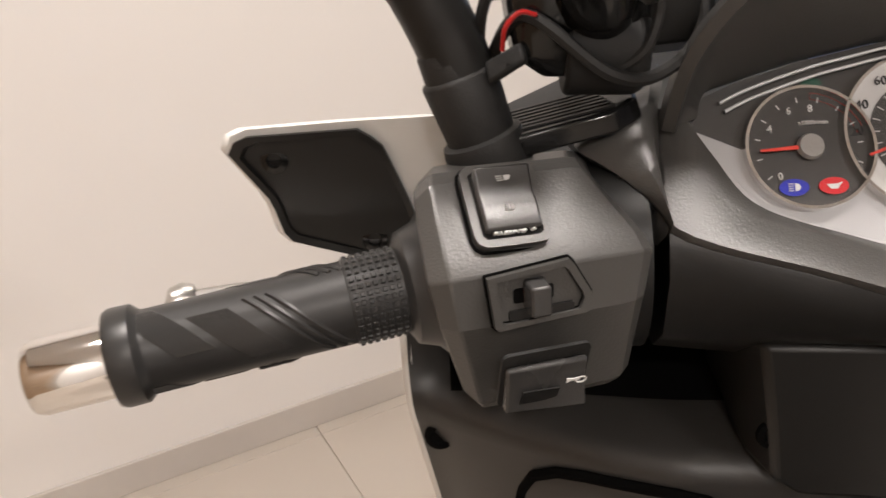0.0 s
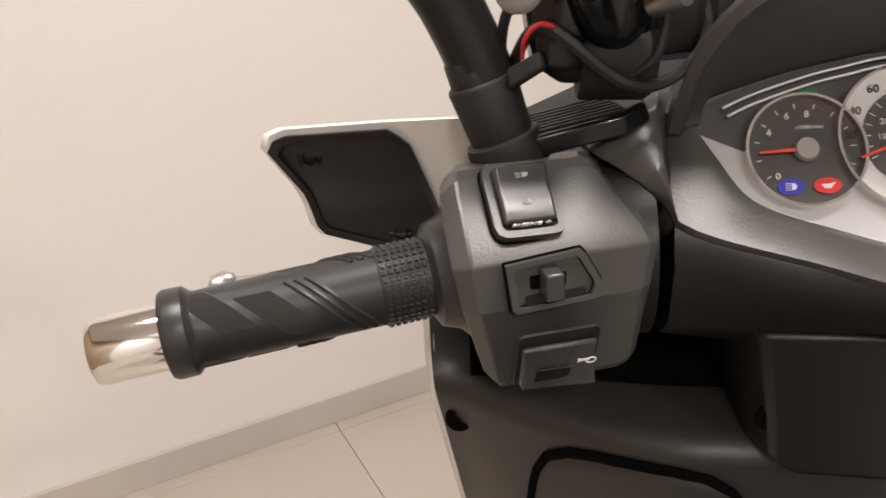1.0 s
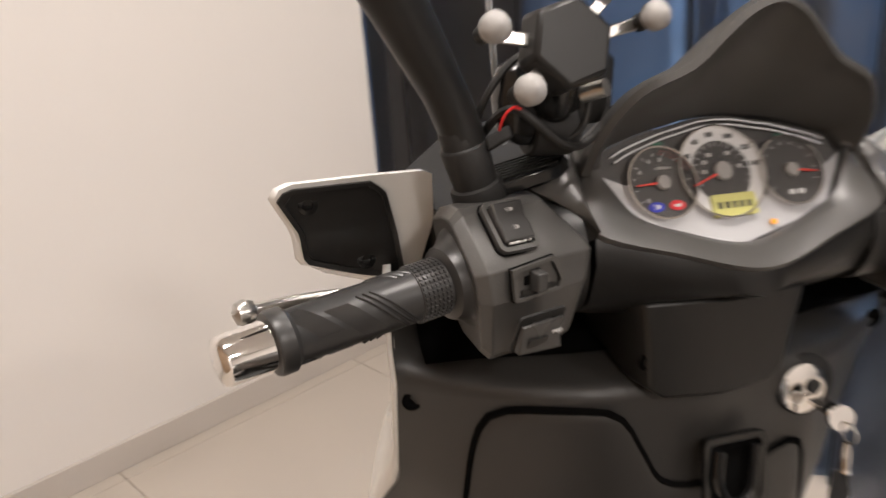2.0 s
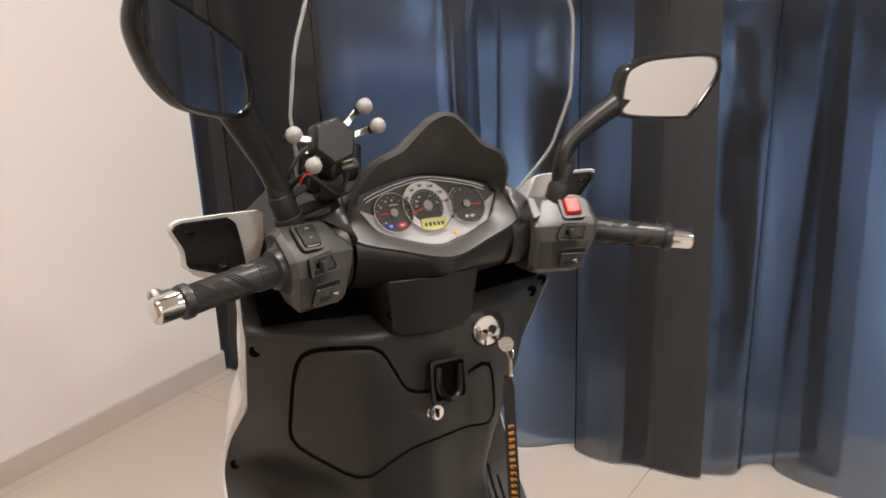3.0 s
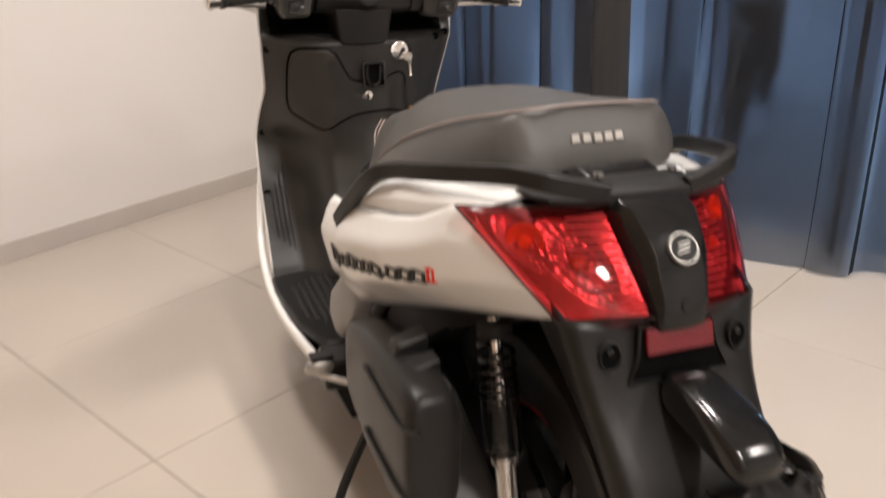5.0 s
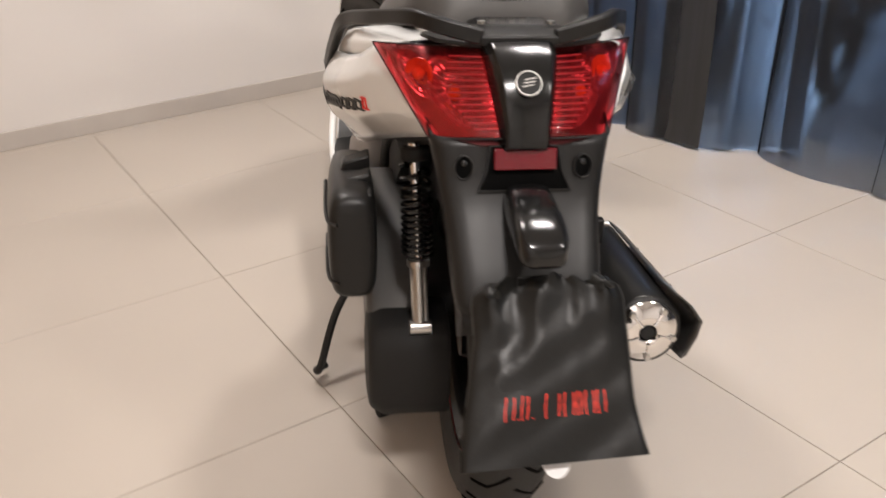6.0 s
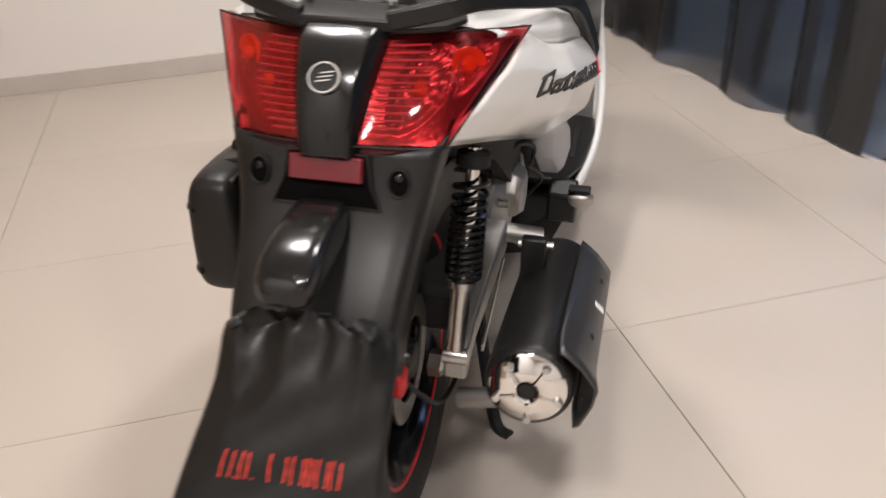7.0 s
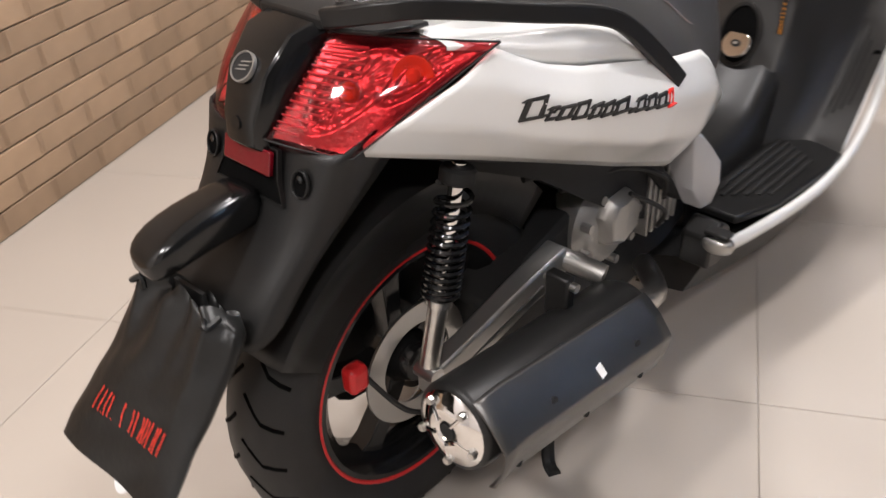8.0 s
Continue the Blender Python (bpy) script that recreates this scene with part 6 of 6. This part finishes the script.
curtain(-2.4, -4.15, 6, M_CLOTH, "dense black curtain hanging to the floor", .0)
# made-up second layers that hold back hall light and deepen the folds
for y0, y1, sd in ((2.52, 1.72, 21), (1.50, .98, 22), (.88, .56, 23), (.30, .10, 26), (-.30, -1.1, 24), (-1.6, -2.5, 25)):
    curtain(y0, y1, sd, M_SHEER, "extra sheer black layer added to darken the curtain", .085, .034)
rail = room("curtain_rail", boxm(1.3, 1.36, Y_BACK, 2.49, 2.76, 2.8), M_STEEL, "metal curtain rail", "rail", smooth=False)

# ---- hall behind the curtain
M_HALLF = mat("hall_floor", (0.22, 0.24, 0.27), .35, vary=.15, vscale=1.2, rvary=.1)
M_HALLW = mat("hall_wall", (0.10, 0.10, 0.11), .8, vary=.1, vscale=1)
room("floor_hall", boxm(1.75, 13, -6, 9, -.1, -.003), M_HALLF, "smooth grey hall floor in cool light", "floor", smooth=False)
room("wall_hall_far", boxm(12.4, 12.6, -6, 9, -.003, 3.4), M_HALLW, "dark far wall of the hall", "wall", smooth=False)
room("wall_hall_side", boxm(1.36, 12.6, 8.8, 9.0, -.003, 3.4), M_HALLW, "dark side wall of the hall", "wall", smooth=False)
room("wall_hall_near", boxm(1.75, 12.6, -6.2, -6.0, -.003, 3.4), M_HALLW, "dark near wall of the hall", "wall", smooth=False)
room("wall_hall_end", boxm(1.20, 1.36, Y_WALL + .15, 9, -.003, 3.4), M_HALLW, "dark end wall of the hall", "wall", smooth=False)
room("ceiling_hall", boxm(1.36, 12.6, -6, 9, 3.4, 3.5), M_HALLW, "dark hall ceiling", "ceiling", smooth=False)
M_HB = mat("dark_bike_paint", (0.03, 0.03, 0.035), .3, vary=.2, vscale=8)
M_CAR = mat("dark_car_paint", (0.05, 0.055, 0.06), .2, coat=.5, vary=.1, vscale=3)


def motorbike(x, y, turn):
    e = thing("motorbike", (0, 0, 0), "dark parked motorbike in the dim hall", "motorbike", "parked motorbikes in the hall")
    e.matrix_world = ROOM @ pose(x, y, 0, 0, 0, turn)
    for yy in (-.65, .65):
        part("wheel", ringm(ellipse(.31, .31, 36), ellipse(.235, .235, 36), .10, basis((-.05, yy, .31), (0, 1, 0), (0, 0, 1))), M_RUBBER, e, bevel=.02)
        part("hub", spin([(-.05, .03), (-.05, .05), (.05, .05), (.05, .03)], (0, yy, .31), (1, yy, .31), 14), M_DARK, e)
        for q in range(5):
            part("spoke", rod((0, yy, .31), (0, yy + .21 * math.cos(q * 1.2566), .31 + .21 * math.sin(q * 1.2566)), .014, 6), M_DARK, e)
    part("tank", loft([[(px * w, yy, zz + pz * h) for px, pz in ellipse(1, 1, 14, p=2.6)] for yy, zz, w, h in ((-.75, .80, .05, .03), (-.5, .80, .10, .05), (-.1, .76, .12, .06), (.1, .86, .16, .12), (.4, .88, .12, .10), (.5, .86, .05, .05))]), M_HB, e, sub=1)
    part("motor", loft([[(px * .16, py * .25, z) for px, py in ellipse(1, 1, 12, p=4)] for z in (.28, .45, .65)]), M_DARK, e, bevel=.02)
    for s in (-1, 1):
        part("fork", rod((s * .08, .65, .31), (s * .08, .42, .95), .025, 10), M_DARK, e)
        part("handlebar", tube([(0, .42, 1.0), (s * .2, .40, 1.05), (s * .36, .33, 1.03)], .013, 8), M_DARK, e)
        part("mirror", spin([(0, .02), (.01, .05), (.02, .05), (.025, .01)], (s * .3, .42, 1.22), (s * .3, .3, 1.22), 14), M_CHROME, e)
        part("mirror_rod", rod((s * .25, .40, 1.05), (s * .3, .42, 1.22), .006, 6), M_DARK, e)
        part("swing_arm", rod((s * .08, -.65, .31), (s * .08, 0, .4), .022, 8), M_DARK, e)
    part("head_lamp", spin([(0, .03), (.04, .08), (.08, .09), (.09, .02)], (0, .42, .92), (0, .62, .92), 18), M_CHROME, e)
    part("tail", loft([[(-.06, yy, z), (.06, yy, z), (.05, yy, z - .05), (-.05, yy, z - .05)] for yy, z in ((-.5, .82), (-.8, .86), (-.9, .84))]), M_HB, e)
    return e


motorbike(3.02, 1.15, -72.6)
motorbike(3.25, 2.25, -58)
car = thing("parked_car", (0, 0, 0), "dark parked car at the back of the hall", "car")
car.matrix_world = ROOM @ pose(8.0, -.15, 0, 0, 0, 4)
rings = []
for yy, z0, z1, z2, w in ((-2.1, .35, .6, .7, .75), (-1.9, .25, .8, .95, .85), (-1.2, .22, .9, 1.0, .88), (-.6, .22, .92, 1.42, .88), (.5, .22, .92, 1.45, .88), (1.1, .22, .9, .98, .88), (1.9, .25, .75, .80, .84), (2.1, .35, .6, .65, .7)):
    rings.append([(-w, yy, z0), (-w, yy, z1), (-w * .75, yy, z2), (w * .75, yy, z2), (w, yy, z1), (w, yy, z0)])
part("car_body", loft(rings), M_CAR, car, sub=2)
for s in (-1, 1):
    for yy in (-1.3, 1.3):
        part("car_wheel", spin([(-.1, .2), (-.1, .31), (.1, .31), (.1, .2)], (s * .8, yy, .31), (s * .8 + 1, yy, .31), 24), M_RUBBER, car)
    part("car_window", boxm(s * .80, s * .83, -.7, .8, .95, 1.25), M_GLOSS, car, bevel=.02)
    part("car_lamp", boxm(s * .6 - .15, s * .6 + .15, 1.95, 2.08, .6, .72), M_CHROME, car, bevel=.03)

# made-up glowing tubes for the cool glints at the back of the hall
M_GLINT = mat("cool_glint", (0.8, 0.9, 1.0), .4, emit=(0.35, 0.65, 1.0, 14))
for ny, nz in ((4.3, 1.15), (1.95, 1.06), (5.6, .75)):
    nt_ = thing("glint_tube", (0, 0, 0), "short glowing cool-white tube on a slim stand, added for a glint", "lamp", "tube lamps in the hall")
    nt_.matrix_world = ROOM @ pose(6.0, ny, 0)
    part("tube", rod((0, -.16, nz), (0, .16, nz), .014, 12), M_GLINT, nt_)
    part("stand", rod((.02, 0, -.003), (.02, 0, nz), .010, 8), M_DARK, nt_)

# ---- brick-shaped wall tiles and floor tiles
def brick_material():
    m = mat("rustic_brick_tile", (0.34, 0.235, 0.15), .55, bump=.5, scale=30, vary=.3, vscale=9)
    nt = m.node_tree
    b = nt.nodes["Principled BSDF"]
    info = nt.nodes.new("ShaderNodeObjectInfo")
    hsv = nt.nodes.new("ShaderNodeHueSaturation")
    mr = nt.nodes.new("ShaderNodeMapRange")
    mr.inputs["To Min"].default_value, mr.inputs["To Max"].default_value = .80, 1.16
    nt.links.new(info.outputs["Random"], mr.inputs["Value"])
    nt.links.new(mr.outputs["Result"], hsv.inputs["Value"])
    src = b.inputs["Base Color"].links[0].from_socket
    nt.links.new(src, hsv.inputs["Color"])
    nt.links.new(hsv.outputs["Color"], b.inputs["Base Color"])
    return m


M_BRICK = brick_material()
BL, BH, GAP = .225, .074, .005


def slab(sx, sy, sz, ch):
    """Chamfered slab, face towards +x."""
    bm = bmesh.new()
    lo = [bm.verts.new((0, y, z)) for y, z in ((0, 0), (sy, 0), (sy, sz), (0, sz))]
    mi = [bm.verts.new((sx - ch, y, z)) for y, z in ((0, 0), (sy, 0), (sy, sz), (0, sz))]
    hi = [bm.verts.new((sx, y, z)) for y, z in ((ch, ch), (sy - ch, ch), (sy - ch, sz - ch), (ch, sz - ch))]
    for A, B in ((lo, mi), (mi, hi)):
        for i in range(4):
            bm.faces.new((A[i], A[(i + 1) % 4], B[(i + 1) % 4], B[i]))
    bm.faces.new(hi)
    me = bpy.data.meshes.new("piece")
    bmesh.ops.recalc_face_normals(bm, faces=bm.faces)
    bm.to_mesh(me)
    bm.free()
    return me


brick_me = slab(.010, BL - GAP, BH - GAP, .002)
brick_me.materials.append(M_BRICK)
rnd = random.Random(11)
for row in range(18):
    for k in range(15):
        y = Y_WALL - (k + 1) * BL + (0 if row % 2 else BL / 2)
        if y + BL > Y_WALL + .001 or y < -1.0:
            continue
        ob = new("brick", brick_me)
        ob.parent = wall_brick
        ob.matrix_world = ROOM @ pose(X_BRICK - .0055 + rnd.uniform(-.001, .0015), y + GAP / 2, row * BH + GAP / 2)
bm = bmesh.new()
for row in range(39):
    for k in range(15):
        y = Y_WALL - (k + 1) * BL + (0 if row % 2 else BL / 2)
        if row < 18 or y < -1.0 or (row + 1) * BH > H or y + BL > Y_WALL + .001:
            continue
        box(bm, X_BRICK - .0055, X_BRICK + .0045, y + GAP / 2, y + BL - GAP / 2, row * BH + GAP / 2, (row + 1) * BH - GAP / 2, ROOM)
rest = part("brick_field", bm, M_BRICK, wall_brick, smooth=False)
tagged(rest, "brown brick-shaped wall tiles", kind="stuff")

tile_me = bpy.data.meshes.new("piece")
bm = bmesh.new()
hw = TILE / 2 - .0010
for z, k in ((-.01, 1.0), (-.0012, 1.0), (0, .9975)):
    for x, y in ((-hw, -hw), (hw, -hw), (hw, hw), (-hw, hw)):
        bm.verts.new((x * k, y * k, z))
bm.verts.ensure_lookup_table()
for a_ in (0, 4):
    for i in range(4):
        bm.faces.new([bm.verts[j] for j in (a_ + i, a_ + (i + 1) % 4, a_ + 4 + (i + 1) % 4, a_ + 4 + i)])
bm.faces.new([bm.verts[j] for j in (8, 9, 10, 11)])
bm.to_mesh(tile_me)
bm.free()
tile_me.materials.append(M_TILE)
for i in range(-2, 3):
    for j in range(-7, 4):
        cx, cy = GX + (i + .5) * TILE, GY + (j + .5) * TILE
        if cy - TILE / 2 > Y_WALL or cy + TILE / 2 < Y_BACK or cx + TILE / 2 < X_BRICK:
            continue
        ob = new("floor_tile", tile_me)
        ob.parent = floor
        ob.matrix_world = ROOM @ pose(cx, cy, 0)
